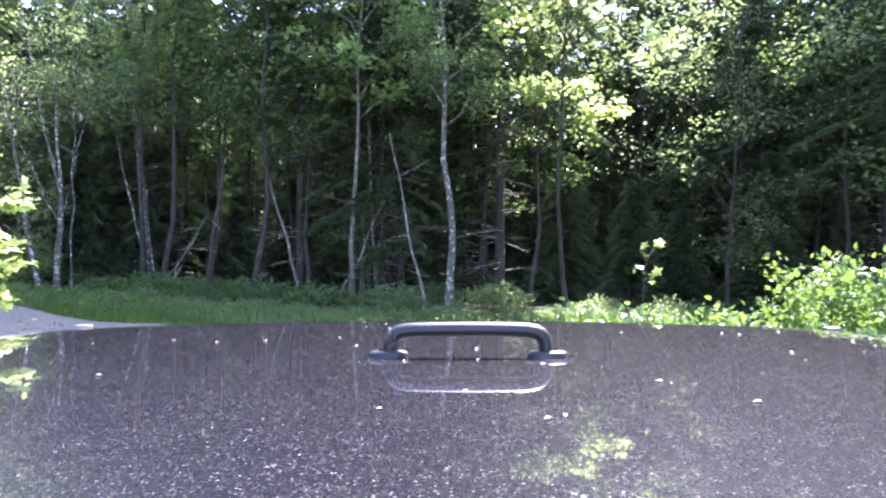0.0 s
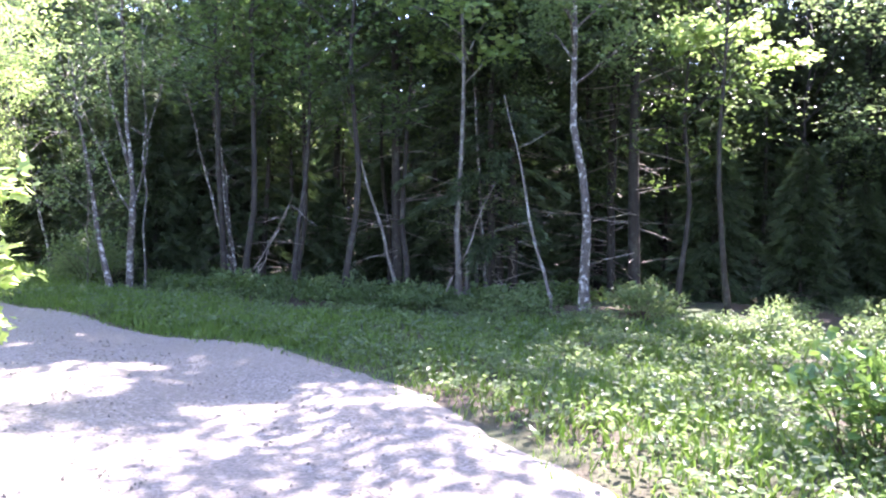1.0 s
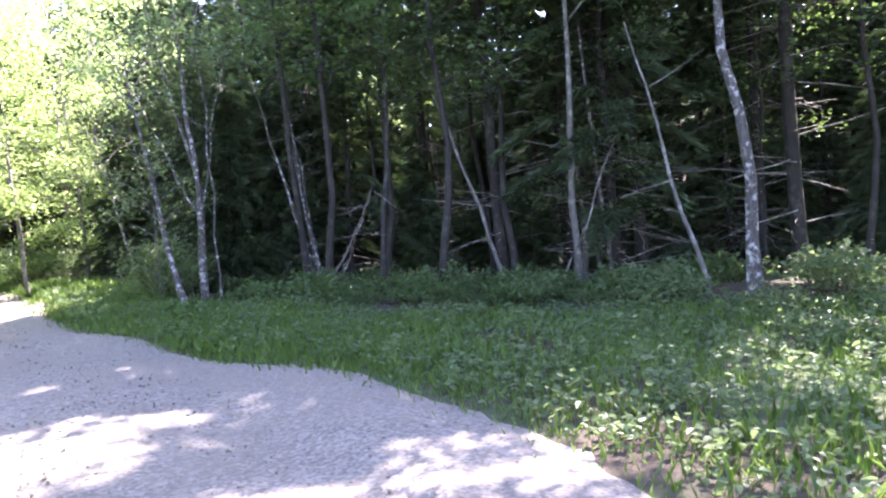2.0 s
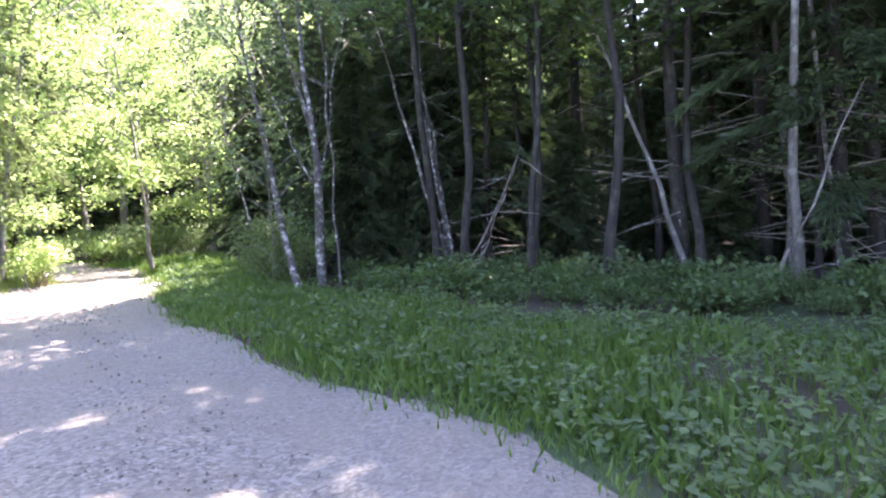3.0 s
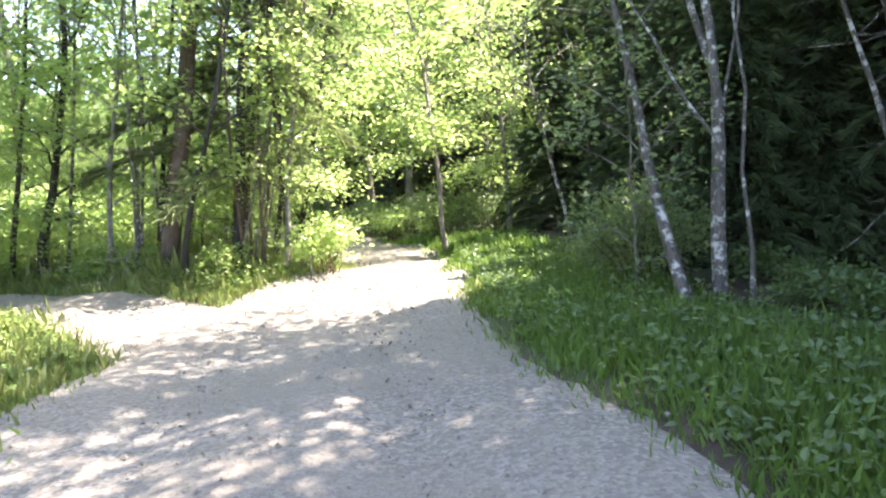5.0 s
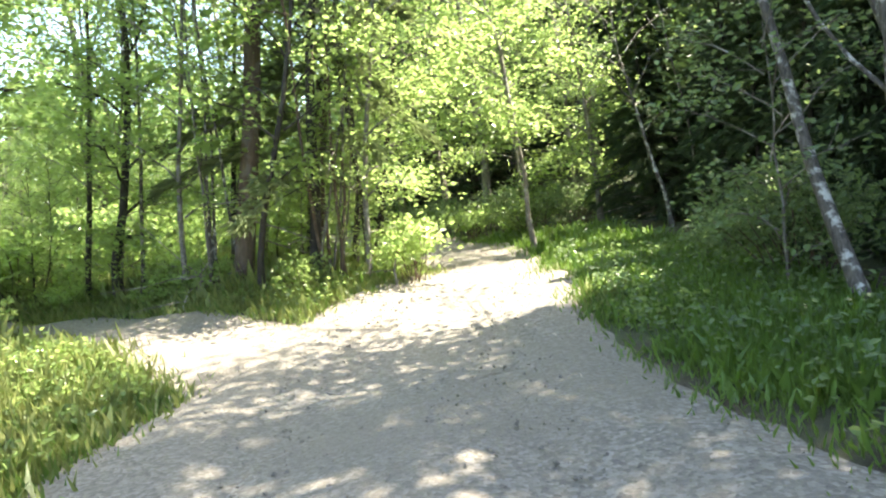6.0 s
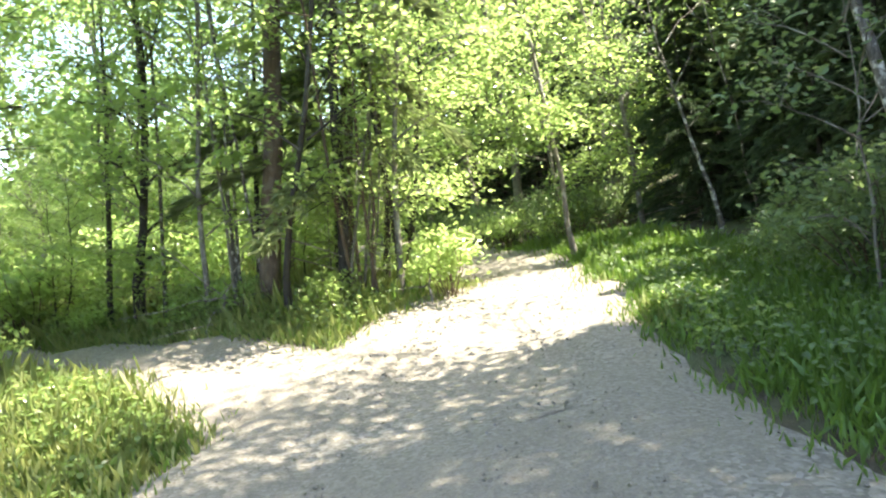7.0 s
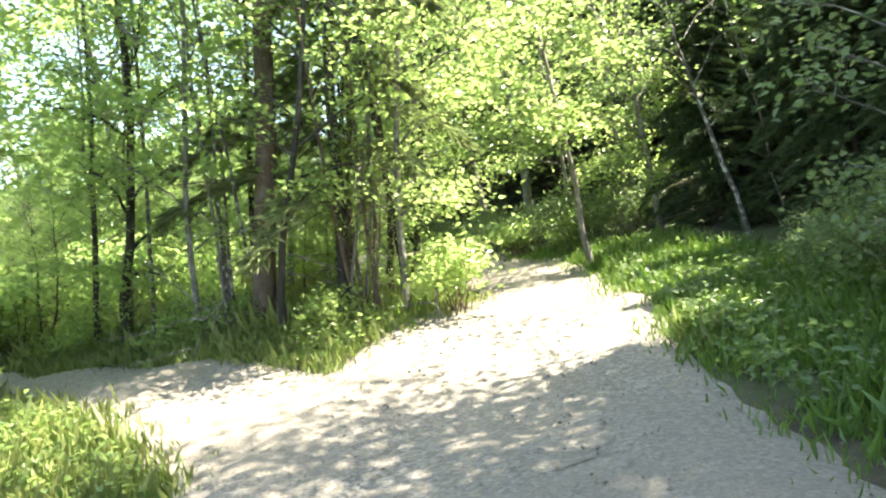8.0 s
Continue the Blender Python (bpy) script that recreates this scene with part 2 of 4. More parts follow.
def ground_grid():
    def steps():
        inner = np.arange(-34, 24.01, 0.4)
        outer = np.cumsum(0.5 * 1.22 ** np.arange(38))
        return np.concatenate([inner[0] - outer[::-1], inner, inner[-1] + outer])
    xs, ys = steps(), steps() + 14
    gx, gy = np.meshgrid(xs, ys)
    far = smooth01((np.hypot(gx + 5, gy - 10) - 70) / 80)
    gz = height(gx, gy) * (1 - far)
    gz = gz - 0.12 * smooth01(-off_track(gx.ravel(), gy.ravel()) / 0.5).reshape(gx.shape)
    v = np.stack([gx, gy, gz], -1).reshape(-1, 3)
    nx, ny = len(xs), len(ys)
    i = (np.arange(ny - 1)[:, None] * nx + np.arange(nx - 1)).ravel()
    return v, np.stack([i, i + 1, i + nx + 1, i + nx], -1)


# a narrow side road that leaves the bend towards the clearing
BRANCH = [(-10.8, 11.6, 1.6), (-12.6, 12.0, 1.3), (-14.2, 11.8, 1.0), (-15.7, 11.0, 0.82), (-17.6, 10.0, 0.78), (-21.0, 8.2, 0.8), (-30.0, 3.0, 1.0), (-44.0, -6.0, 1.0)]
# the gravel track: centre line with half widths, from behind the start through the bend
TRACK = [(1.5, -40, 2.0), (0.8, -20, 2.0), (0.2, -6, 2.0), (0.0, 0, 2.0), (-0.9, 3.2, 2.0), (-2.3, 6.2, 2.1), (-4.6, 8.6, 2.2),
         (-8.5, 10.2, 2.0), (-12.5, 12.0, 2.05), (-14.2, 14.35, 1.25), (-16.3, 16.3, 1.1), (-18.8, 17.4, 1.1), (-22.0, 18.1, 1.2),
         (-30.0, 18.8, 1.5), (-45.0, 16.0, 1.5)]


def resample(line, step):
    p = np.array(line, float)
    d = np.r_[0, np.cumsum(np.linalg.norm(np.diff(p[:, :2], axis=0), axis=1))]
    s = np.arange(0, d[-1], step)
    out = np.stack([np.interp(s, d, p[:, k]) for k in range(3)], -1)
    k = 9
    pad = np.concatenate([np.repeat(out[:1], k, 0), out, np.repeat(out[-1:], k, 0)])
    return np.stack([np.convolve(pad[:, c], np.ones(2 * k + 1) / (2 * k + 1), "valid") for c in range(3)], -1)


def strip(line, lift, seed, across=14):
    rng = np.random.default_rng(seed)
    c = resample(line, 0.25)
    tan = unit(np.gradient(c[:, :2], axis=0))
    nor = np.stack([-tan[:, 1], tan[:, 0]], -1)
    n = len(c)
    wob = [np.convolve(rng.normal(0, 0.5, n + 8), np.ones(5) / 5, "same")[4:-4] for _ in range(2)]
    u = np.linspace(-1, 1, across)
    half = np.where(u[None] < 0, (c[:, 2] + 0.35 * wob[0])[:, None], (c[:, 2] + 0.35 * wob[1])[:, None])
    xy = c[:, None, :2] + nor[:, None] * (u[None] * half)[..., None]
    z = height(xy[..., 0], xy[..., 1]) + lift - 0.05 * smooth01((np.abs(u)[None] - 0.85) / 0.15)
    z = z - 0.03 * np.exp(-((np.abs(u)[None] * half - 0.75) / 0.25) ** 2) + rng.normal(0, 0.004, z.shape)
    v = np.concatenate([xy, z[..., None]], -1).reshape(-1, 3)
    i = (np.arange(n - 1)[:, None] * across + np.arange(across - 1)).ravel()
    return v, np.stack([i, i + 1, i + across + 1, i + across], -1)


CENTRE, SIDE = resample(TRACK, 0.25), resample(BRANCH, 0.25)


def off_track(x, y):
    """Metres beyond the edge of the track (negative on it)."""
    out = np.full(len(x), 1e9)
    for cx, cy, half in np.concatenate([CENTRE[::2], SIDE[::2]]):
        out = np.minimum(out, np.hypot(x - cx, y - cy) - half)
    return out


v, f = ground_grid()
ground = new("ground", mesh_of("ground", v, [(f, 0)], [SOIL], True))
tagged(ground, "forest floor of brown leaf litter and moss", "ground", kind="structure")
v, f = strip(TRACK, 0.035, 3)
tagged(new("road", mesh_of("road", v, [(f, 0)], [GRAVEL], True)), "pale dusty gravel forest track with shallow ruts", "road", kind="structure")


v, f = strip(BRANCH, 0.029, 5, 10)
tagged(new("road", mesh_of("road", v, [(f, 0)], [GRAVEL], True)), "narrow pale gravel side road leaving the bend", "road", kind="structure")


# ---- trees ----


def leafy_points(rng, limbs, count, spread):
    """Points in clusters along the outer part of limbs, with the way that each cluster grows."""
    pick = rng.integers(0, len(limbs), count)
    u = 0.35 + 0.65 * np.sqrt(rng.random(count))
    pts, way = np.empty((count, 3)), np.empty((count, 3))
    for k in range(len(limbs)):
        mine = np.nonzero(pick == k)[0]
        p = limbs[k]
        s = u[mine] * (len(p) - 1)
        i = np.minimum(s.astype(int), len(p) - 2)
        pts[mine] = p[i] + (s - i)[:, None] * (p[i + 1] - p[i])
        way[mine] = p[-1] - p[0]
    return pts + rng.normal(0, 1, (count, 3)) * np.array([spread, spread, 0.45 * spread]), unit(way)


def broadleaf_meshes(seed, tall, radius, first, reach, limbs, count, size, shape, leaf, bark, lean=(0, 0), droop=0.1, spread=0.28, twigs=5, top=0.35):
    """Trunk with limbs and twigs, and a crown of single leaves in layered clusters. Returns the two meshes."""
    rng = np.random.default_rng(seed)
    tip = np.array([lean[0] * tall, lean[1] * tall, tall])
    stem = bent(rng, (0, 0, -0.15), tip, 12, 0.05 * tall / 8)
    rad = radius * (1 - 0.88 * np.linspace(0, 1, 12)) * (1 + 0.5 * np.exp(-np.linspace(0, 1, 12) * 30))
    paths, ends = [(stem, rad)], []
    for k in range(limbs):
        h = first + (0.98 - first) * ((k + rng.random()) / limbs)
        s = h * 11
        i = min(int(s), 10)
        at = stem[i] + (s - i) * (stem[i + 1] - stem[i])
        az = k * 2.4 + rng.normal(0, 0.4)
        form = (1 - h) / (1 - first)
        length = reach * (top + (1 - top) * math.sin(math.pi * min(1, 0.25 + 0.75 * form))) * rng.uniform(0.7, 1.15)
        rise = rng.uniform(0.15, 0.6) + 0.6 * h
        end = at + length * np.array([math.cos(az), math.sin(az), rise - droop])
        limb = bent(rng, at, end, 6, 0.05 * length)
        limb[:, 2] += 0.12 * length * np.sin(np.linspace(0, math.pi, 6))
        r0 = max(0.008, radius * 0.42 * (1 - 0.6 * h))
        paths.append((limb, np.linspace(r0, 0.004, 6)))
        ends.append(limb)
        for _ in range(twigs):
            u = rng.uniform(0.3, 0.95) * 5
            j = min(int(u), 4)
            p = limb[j] + (u - j) * (limb[j + 1] - limb[j])
            d = unit(limb[-1] - limb[0]) + rng.normal(0, 0.6, 3) * np.array([1, 1, 0.35])
            twig = bent(rng, p, p + unit(d) * length * rng.uniform(0.25, 0.5), 4, 0.02 * length)
            twig[:, 2] -= droop * 0.4 * np.linspace(0, 1, 4) ** 2
            paths.append((twig, np.linspace(0.4 * r0, 0.003, 4)))
            ends.append(twig)
    tv, tf = tubes(paths, 7)
    at, way = leafy_points(rng, ends, count, spread)
    normal = unit(np.array([0, 0, 1.0]) + rng.normal(0, 0.5, (count, 3)))
    along = unit(way + rng.normal(0, 0.9, (count, 3)) * np.array([1, 1, 0.4]) - np.array([0, 0, 0.25]))
    sz = size * rng.uniform(0.55, 1.2, count)
    lv, lf = leaves(rng, at, along, normal, sz, sz * (1.0 if shape == "maple" else 0.75), shape)
    return mesh_of("trunk", tv, [(tf, 0)], [bark], True), mesh_of("crown", lv, [(lf, 0)], [leaf])


def conifer_meshes(seed, tall, radius, first, reach, count, bark=None, needle=None, twigs=44):
    """A fir: tapered trunk, drooping boughs in whorls with flat sprays of needles, and dead lower twigs."""
    rng = np.random.default_rng(seed)
    stem = bent(rng, (0, 0, -0.2), (rng.normal(0, 0.02) * tall, rng.normal(0, 0.02) * tall, tall), 12, 0.03)
    paths = [(stem, radius * (1 - 0.93 * np.linspace(0, 1, 12)))]
    pts, ways = [], []
    boughs = int(count)
    for k in range(boughs):
        h = first + (0.985 - first) * ((k + rng.random()) / boughs) ** 0.9
        s = h * 11
        i = min(int(s), 10)
        at = stem[i] + (s - i) * (stem[i + 1] - stem[i])
        az = k * 2.4 + rng.normal(0, 0.5)
        length = (0.25 + reach * (1 - h) / (1 - first)) * rng.uniform(0.7, 1.15)
        out = np.array([math.cos(az), math.sin(az), 0])
        u = np.linspace(0, 1, 5)[:, None]
        bough = at + length * u * out + np.array([0, 0, 1]) * length * (0.22 * u - 0.5 * u * u)
        paths.append((bough, np.linspace(max(0.01, radius * 0.2 * (1 - h)), 0.004, 5)))
        n = int(16 + 42 * length)
        w = 0.12 + 0.88 * rng.random(n)
        side = np.array([-out[1], out[0], 0])
        flat = (rng.random(n) - 0.5)[:, None] * side * (0.5 * length * (1.05 - w))[:, None]
        p = at + length * w[:, None] * out + np.array([0, 0, 1]) * (length * (0.22 * w - 0.5 * w * w))[:, None] + flat
        pts.append(p + rng.normal(0, 0.03, (n, 3)))
        ways.append(unit(out + 1.4 * flat / (0.3 * length) + rng.normal(0, 0.25, (n, 3)) - np.array([0, 0, 0.3])))
    dead = []
    for k in range(twigs):
        h = rng.uniform(0.03, first + 0.12)
        at = stem[0] + (stem[-1] - stem[0]) * h
        az = rng.uniform(0, 2 * math.pi)
        end = at + rng.uniform(0.5, 1.9) * np.array([math.cos(az), math.sin(az), rng.uniform(-0.45, 0.25)])
        dead.append((bent(rng, at, end, 5, 0.04), np.linspace(0.013, 0.003, 5)))
    tv, tf = tubes(paths, 6)
    dv, df = tubes(dead, 4)
    at, way = np.concatenate(pts), np.concatenate(ways)
    n = len(at)
    normal = unit(np.array([0, 0, 1.0]) + rng.normal(0, 0.35, (n, 3)))
    out = []
    faces, base = [], 0
    for turn in (-0.55, 0.0, 0.55):
        side = np.cross(normal, way)
        lv, lf = leaves(rng, at, way + turn * side, normal, rng.uniform(0.13, 0.31, n), 0.034, "blade")
        out.append(lv)
        faces.append(lf + base)
        base += len(lv)
    return (mesh_of("trunk", tv, [(tf, 0)], [bark or BARK_DARK], True),
            mesh_of("crown", np.concatenate(out), [(np.concatenate(faces), 0)], [needle or NEEDLE]),
            mesh_of("brushwood", dv, [(df, 0)], [DEAD_WOOD]))


def beside(x, y):
    """The place, shifted off the gravel where the side road runs."""
    while x < -13.5 and y < 13.6 and float(off_track(np.array([x]), np.array([y]))[0]) < 0.4:
        x, y = x - 0.12, y + 0.02
    return x, y


def plant_tree(name, meshes, x, y, label, group="", turn=0.0, scale=1.0, category="tree"):
    x, y = beside(x, y)
    ob = thing(name, (x, y, float(height(x, y)) - 0.02), label, category, group)
    ob.rotation_euler[2] = radians(turn)
    ob.scale = (scale, scale, scale)
    part("trunk", meshes[0], ob)
    part("crown", meshes[1], ob)
    if len(meshes) > 2:
        tagged(part("brushwood", meshes[2], ob, "bare grey dead twigs"), kind="stuff")
    return ob


def scatter(rng, source, spots, low=0.8, high=1.2, lean=(0.0, 0.0)):
    """Copies of planted trees at spots, turned and scaled at random."""
    for x, y in spots:
        x, y = beside(x, y)
        ob = source[rng.integers(0, len(source))]
        k = rng.uniform(low, high)
        m = Matrix.Translation((x, y, float(height(x, y)) - 0.05))
        m = m @ Matrix.Rotation(math.hypot(*lean) * rng.uniform(0.4, 1.5), 4, Vector((-lean[1], lean[0], 1e-6))) @ Matrix.Rotation(rng.uniform(0, 6.28), 4, "Z")
        c = copy_thing(ob, m)
        c.scale = (k, k, k * rng.uniform(0.9, 1.1))


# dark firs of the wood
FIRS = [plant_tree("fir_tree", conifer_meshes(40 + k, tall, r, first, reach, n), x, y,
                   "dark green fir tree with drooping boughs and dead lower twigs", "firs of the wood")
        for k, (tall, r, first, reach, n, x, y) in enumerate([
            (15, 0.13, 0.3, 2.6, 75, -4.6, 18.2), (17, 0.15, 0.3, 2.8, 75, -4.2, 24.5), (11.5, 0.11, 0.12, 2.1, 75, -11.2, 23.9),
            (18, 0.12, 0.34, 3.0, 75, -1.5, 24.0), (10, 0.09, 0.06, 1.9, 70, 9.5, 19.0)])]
rng = np.random.default_rng(11)
spots = []
while len(spots) < 165:
    x, y = rng.uniform(-34, 34), rng.uniform(18, 56)
    gap = abs((x + 2) * 0.9 + (y - 6) * 0.43) < 0.9 and y < 31 or (x + 14) ** 2 + (y - 32) ** 2 < 9 or abs((x + 14) - 0.45 * (y - 32)) < 1.6 and 32 < y < 42
    if gap or 1.5 < x < 7.5 and y < 27 or -24 < x < -8 and y < 33 - 0.2 * (x + 16) or x < -13.5 and y < 26:
        continue
    if all((x - a) ** 2 + (y - b) ** 2 > 3.2 for a, b in spots):
        spots.append((x, y))
scatter(rng, FIRS, spots)
for x, y, k in [(-13.2, 20.4, 0.5), (-15.0, 21.4, 0.52), (-17.2, 22.4, 0.55), (-11.6, 19.6, 0.5), (-14.2, 23.4, 0.7), (-16.2, 24.3, 0.75), (-18.4, 24.4, 0.7),
                (-12.4, 23.0, 0.7), (-19.8, 26.5, 0.85), (-10.8, 22.0, 0.65), (-17.6, 27.5, 0.95), (-14.6, 27.5, 0.95), (-21.5, 28.5, 1.0), (-12.0, 26.5, 0.9)]:
    scatter(rng, [FIRS[2], FIRS[4]], [(x, y)], k * 1.05, k * 1.15)
scatter(rng, [FIRS[0], FIRS[1], FIRS[3]], [(-6.9, 20.4), (-2.4, 20.4), (0.4, 20.2), (0.9, 18.9)], 0.9, 1.15)
scatter(rng, [FIRS[3]], [(-2.0, 19.0), (-3.6, 20.8), (0.2, 22.5)], 1.0, 1.15)
scatter(rng, FIRS[:2], [(9.5, 28.0), (11.0, 30.0), (12.6, 28.6), (8.0, 31.0), (10.4, 33.0), (13.6, 31.5), (6.4, 32.5), (15.0, 28.0), (14.5, 25.0), (16.5, 22.5)], 1.05, 1.2)
scatter(rng, [FIRS[4], FIRS[2]], [(2.0, 22.0), (4.4, 21.6), (6.4, 22.4), (8.4, 22.0), (3.2, 24.6), (5.6, 25.0), (7.6, 25.4), (1.8, 26.6), (4.4, 28.0), (9.2, 27.0), (6.8, 29)], 0.6, 0.75)
scatter(rng, [FIRS[0], FIRS[1]], [(8.8, 20.8), (10.2, 19.2), (11.6, 19.8), (9.2, 23.2), (13.6, 18.4), (11.0, 22.4), (13.4, 22.0), (7.6, 23.6), (15.2, 20.0)], 0.95, 1.1)
scatter(rng, [FIRS[1]], [(-9.4, 21.6), (-11.4, 23.2)], 0.5, 0.56)
scatter(rng, [FIRS[2]], [(-9.7, 19.9), (-10.9, 20.8), (-8.6, 19.4)], 0.8, 0.9)
# young firs with boughs down to the ground: along the dark bank and inside the wood
YOUNG = plant_tree("young_fir_tree", conifer_meshes(49, 5.0, 0.05, 0.02, 1.5, 95), -16.9, 21.6, "dense dark young fir with boughs down to the ground", "young firs under the wood")
scatter(rng, [YOUNG], [(-16.2, 22.4), (-15.3, 22.0), (-14.0, 21.2), (-13.0, 19.9), (-12.2, 19.2), (-11.2, 18.6), (-12.6, 21.0), (-11.6, 20.2), (-10.4, 19.2)], 0.65, 0.95)
scatter(rng, [YOUNG], [(-9.6, 20.2), (-8.4, 21.2), (-7.0, 20.0), (-5.8, 22.0), (-4.4, 20.6), (-3.0, 22.4), (-1.6, 21.0), (-0.2, 23.4), (1.2, 21.4), (2.8, 20.2), (4.6, 19.4), (6.4, 20.4), (8.2, 18.8),
                        (-6.4, 23.8), (-2.2, 24.6), (-9.4, 23.2), (0.9, 25.0), (10.2, 20.6), (3.4, 22.8)], 0.55, 0.9)
scatter(rng, [FIRS[0], FIRS[1]], [(2.4, 25.2), (4.2, 26.6), (6.0, 25.6), (3.4, 28.6), (5.6, 29.0), (7.4, 27.4)], 0.95, 1.15)
# firs behind the start and to the sides
back = []
while len(back) < 70:
    x, y = rng.uniform(-34, 30), rng.uniform(-28, 16)
    if -11 < x < 6.5 and y > -12 or abs(x) < 5 or (x < -11 and y > 2):
        continue
    if all((x - a) ** 2 + (y - b) ** 2 > 8 for a, b in back):
        back.append((x, y))
scatter(rng, FIRS, back)

# the sunlit young maples on the inner side of the bend
LEAN = (0.09, 0.16)
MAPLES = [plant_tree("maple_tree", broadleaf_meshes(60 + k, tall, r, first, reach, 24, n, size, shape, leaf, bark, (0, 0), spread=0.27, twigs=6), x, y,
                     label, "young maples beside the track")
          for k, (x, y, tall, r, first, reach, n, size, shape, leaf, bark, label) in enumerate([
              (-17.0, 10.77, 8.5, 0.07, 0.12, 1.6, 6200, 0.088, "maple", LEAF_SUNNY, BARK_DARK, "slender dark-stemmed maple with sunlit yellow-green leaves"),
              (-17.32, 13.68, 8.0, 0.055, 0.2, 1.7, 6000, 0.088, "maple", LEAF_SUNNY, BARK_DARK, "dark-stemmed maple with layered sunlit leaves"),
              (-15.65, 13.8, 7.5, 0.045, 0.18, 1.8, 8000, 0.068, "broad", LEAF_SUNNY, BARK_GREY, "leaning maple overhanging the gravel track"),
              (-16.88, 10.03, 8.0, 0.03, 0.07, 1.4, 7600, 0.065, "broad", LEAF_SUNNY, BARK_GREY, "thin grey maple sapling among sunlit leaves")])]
for ob in MAPLES:
    ob.rotation_euler = (-LEAN[1], LEAN[0], 0)
rng = np.random.default_rng(21)
front = [(-17.58, 10.66), (-19.6, 13.6), (-16.69, 8.77), (-18.46, 13.05), (-17.2, 13.6), (-18.33, 8.01),
         (-21.1, 7), (-18, 14.9), (-17.2, 6.75), (-19.34, 5.24), (-15.56, 5.49)]
scatter(rng, MAPLES[1:3], [(-16.0, 12.4), (-16.5, 11.6)], 0.8, 0.95, LEAN)
scatter(rng, MAPLES, front, 0.85, 1.35, LEAN)
scatter(rng, MAPLES, [(-16.9, 13.3), (-17.58, 9.52), (-16.1, 13.5), (-19.21, 13.68), (-20.1, 8.77), (-21.1, 11.54), (-18.08, 7), (-19, 14), (-20.47, 13.81),
                      (-23.62, 13.55), (-21.2, 9.8), (-18.58, 9.77), (-16.32, 7.76)], 0.28, 0.48, LEAN)
scatter(rng, MAPLES, [(-24.0, 12.6), (-24.6, 13.4), (-26.4, 12.4), (-27.2, 9.4), (-27.8, 13.8),
                      (-23.6, 15.4), (-25.0, 16.6), (-22.0, 14.4), (-28.4, 11.4)], 0.35, 0.65, LEAN)
scatter(rng, MAPLES[:1], [(-14.2, 31.5), (-13.2, 32.2)], 0.9, 1.0)
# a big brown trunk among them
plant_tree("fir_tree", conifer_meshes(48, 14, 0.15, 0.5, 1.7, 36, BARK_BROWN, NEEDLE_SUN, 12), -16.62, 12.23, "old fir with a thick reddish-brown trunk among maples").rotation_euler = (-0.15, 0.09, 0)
plant_tree("maple_tree", broadleaf_meshes(64, 6.0, 0.025, 0.3, 1.1, 11, 460, 0.15, "maple", LEAF_SUNNY, BARK_GREY, (0.1, 0.06), spread=0.12, twigs=4), -16.1, 11.75,
           "slim young maple with large bright yellow-green leaves")
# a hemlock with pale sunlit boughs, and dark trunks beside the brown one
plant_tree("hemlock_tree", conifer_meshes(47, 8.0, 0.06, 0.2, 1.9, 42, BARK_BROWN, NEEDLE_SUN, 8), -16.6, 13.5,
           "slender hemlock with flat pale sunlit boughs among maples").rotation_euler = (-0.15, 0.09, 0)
# taller trees behind them
TALL = [plant_tree("maple_tree", broadleaf_meshes(75 + k, 13, 0.13, 0.15, 3.2, 34, 9000, 0.17, "broad", leaf, BARK_GREY, spread=0.45), x, y,
                   "tall broad-leaved maple with a sunlit crown", "tall maples behind the track")
        for k, (x, y, leaf) in enumerate([(-23.0, 21.5, LEAF_SUNNY), (-29.5, 8.0, LEAF_SUNNY)])]
scatter(rng, TALL, [(-31, 17), (-23, 26.5), (-27, 23), (-30, 27), (-33, 10), (-36, 20), (-32, 4), (-31, -1), (-36, 2), (-26.5, 20.8),
                    (-38, 7), (-38, 14), (-33, -6), (-26, -6), (-30, 12.5)], 0.85, 1.25)

# trees at the outer edge of the bend, with their own lean
plant_tree("alder_tree", broadleaf_meshes(90, 8.5, 0.05, 0.22, 1.7, 20, 5000, 0.1, "broad", LEAF_SUNNY, BARK_GREY, (-0.06, -0.07)), -17.1, 17.95,
           "thin grey alder leaning over the far bend")
plant_tree("alder_tree", broadleaf_meshes(97, 7.5, 0.05, 0.12, 1.9, 20, 5500, 0.1, "broad", LEAF_SUNNY, BARK_GREY, (-0.1, 0.02)), -19.0, 19.6,
           "leafy young alder at the outer side of the bend")
plant_tree("alder_tree", broadleaf_meshes(98, 9.5, 0.07, 0.1, 2.0, 24, 7000, 0.1, "broad", LEAF_MID, BARK_GREY, (-0.05, 0.02)), -19.8, 22.0,
           "dense alder behind the bend")
plant_tree("alder_tree", broadleaf_meshes(89, 8.5, 0.06, 0.08, 1.7, 24, 7000, 0.09, "broad", LEAF_SUNNY, BARK_GREY, (-0.08, 0.0)), -17.9, 20.7,
           "leafy bright green alder in front of dark firs")
plant_tree("alder_tree", broadleaf_meshes(91, 5.0, 0.075, 0.75, 1.3, 12, 900, 0.1, "broad", LEAF_MID, BARK_PALE, (-0.28, 0.1), twigs=4), -10.05, 15.33,
           "pale lichened alder trunk leaning over the verge")


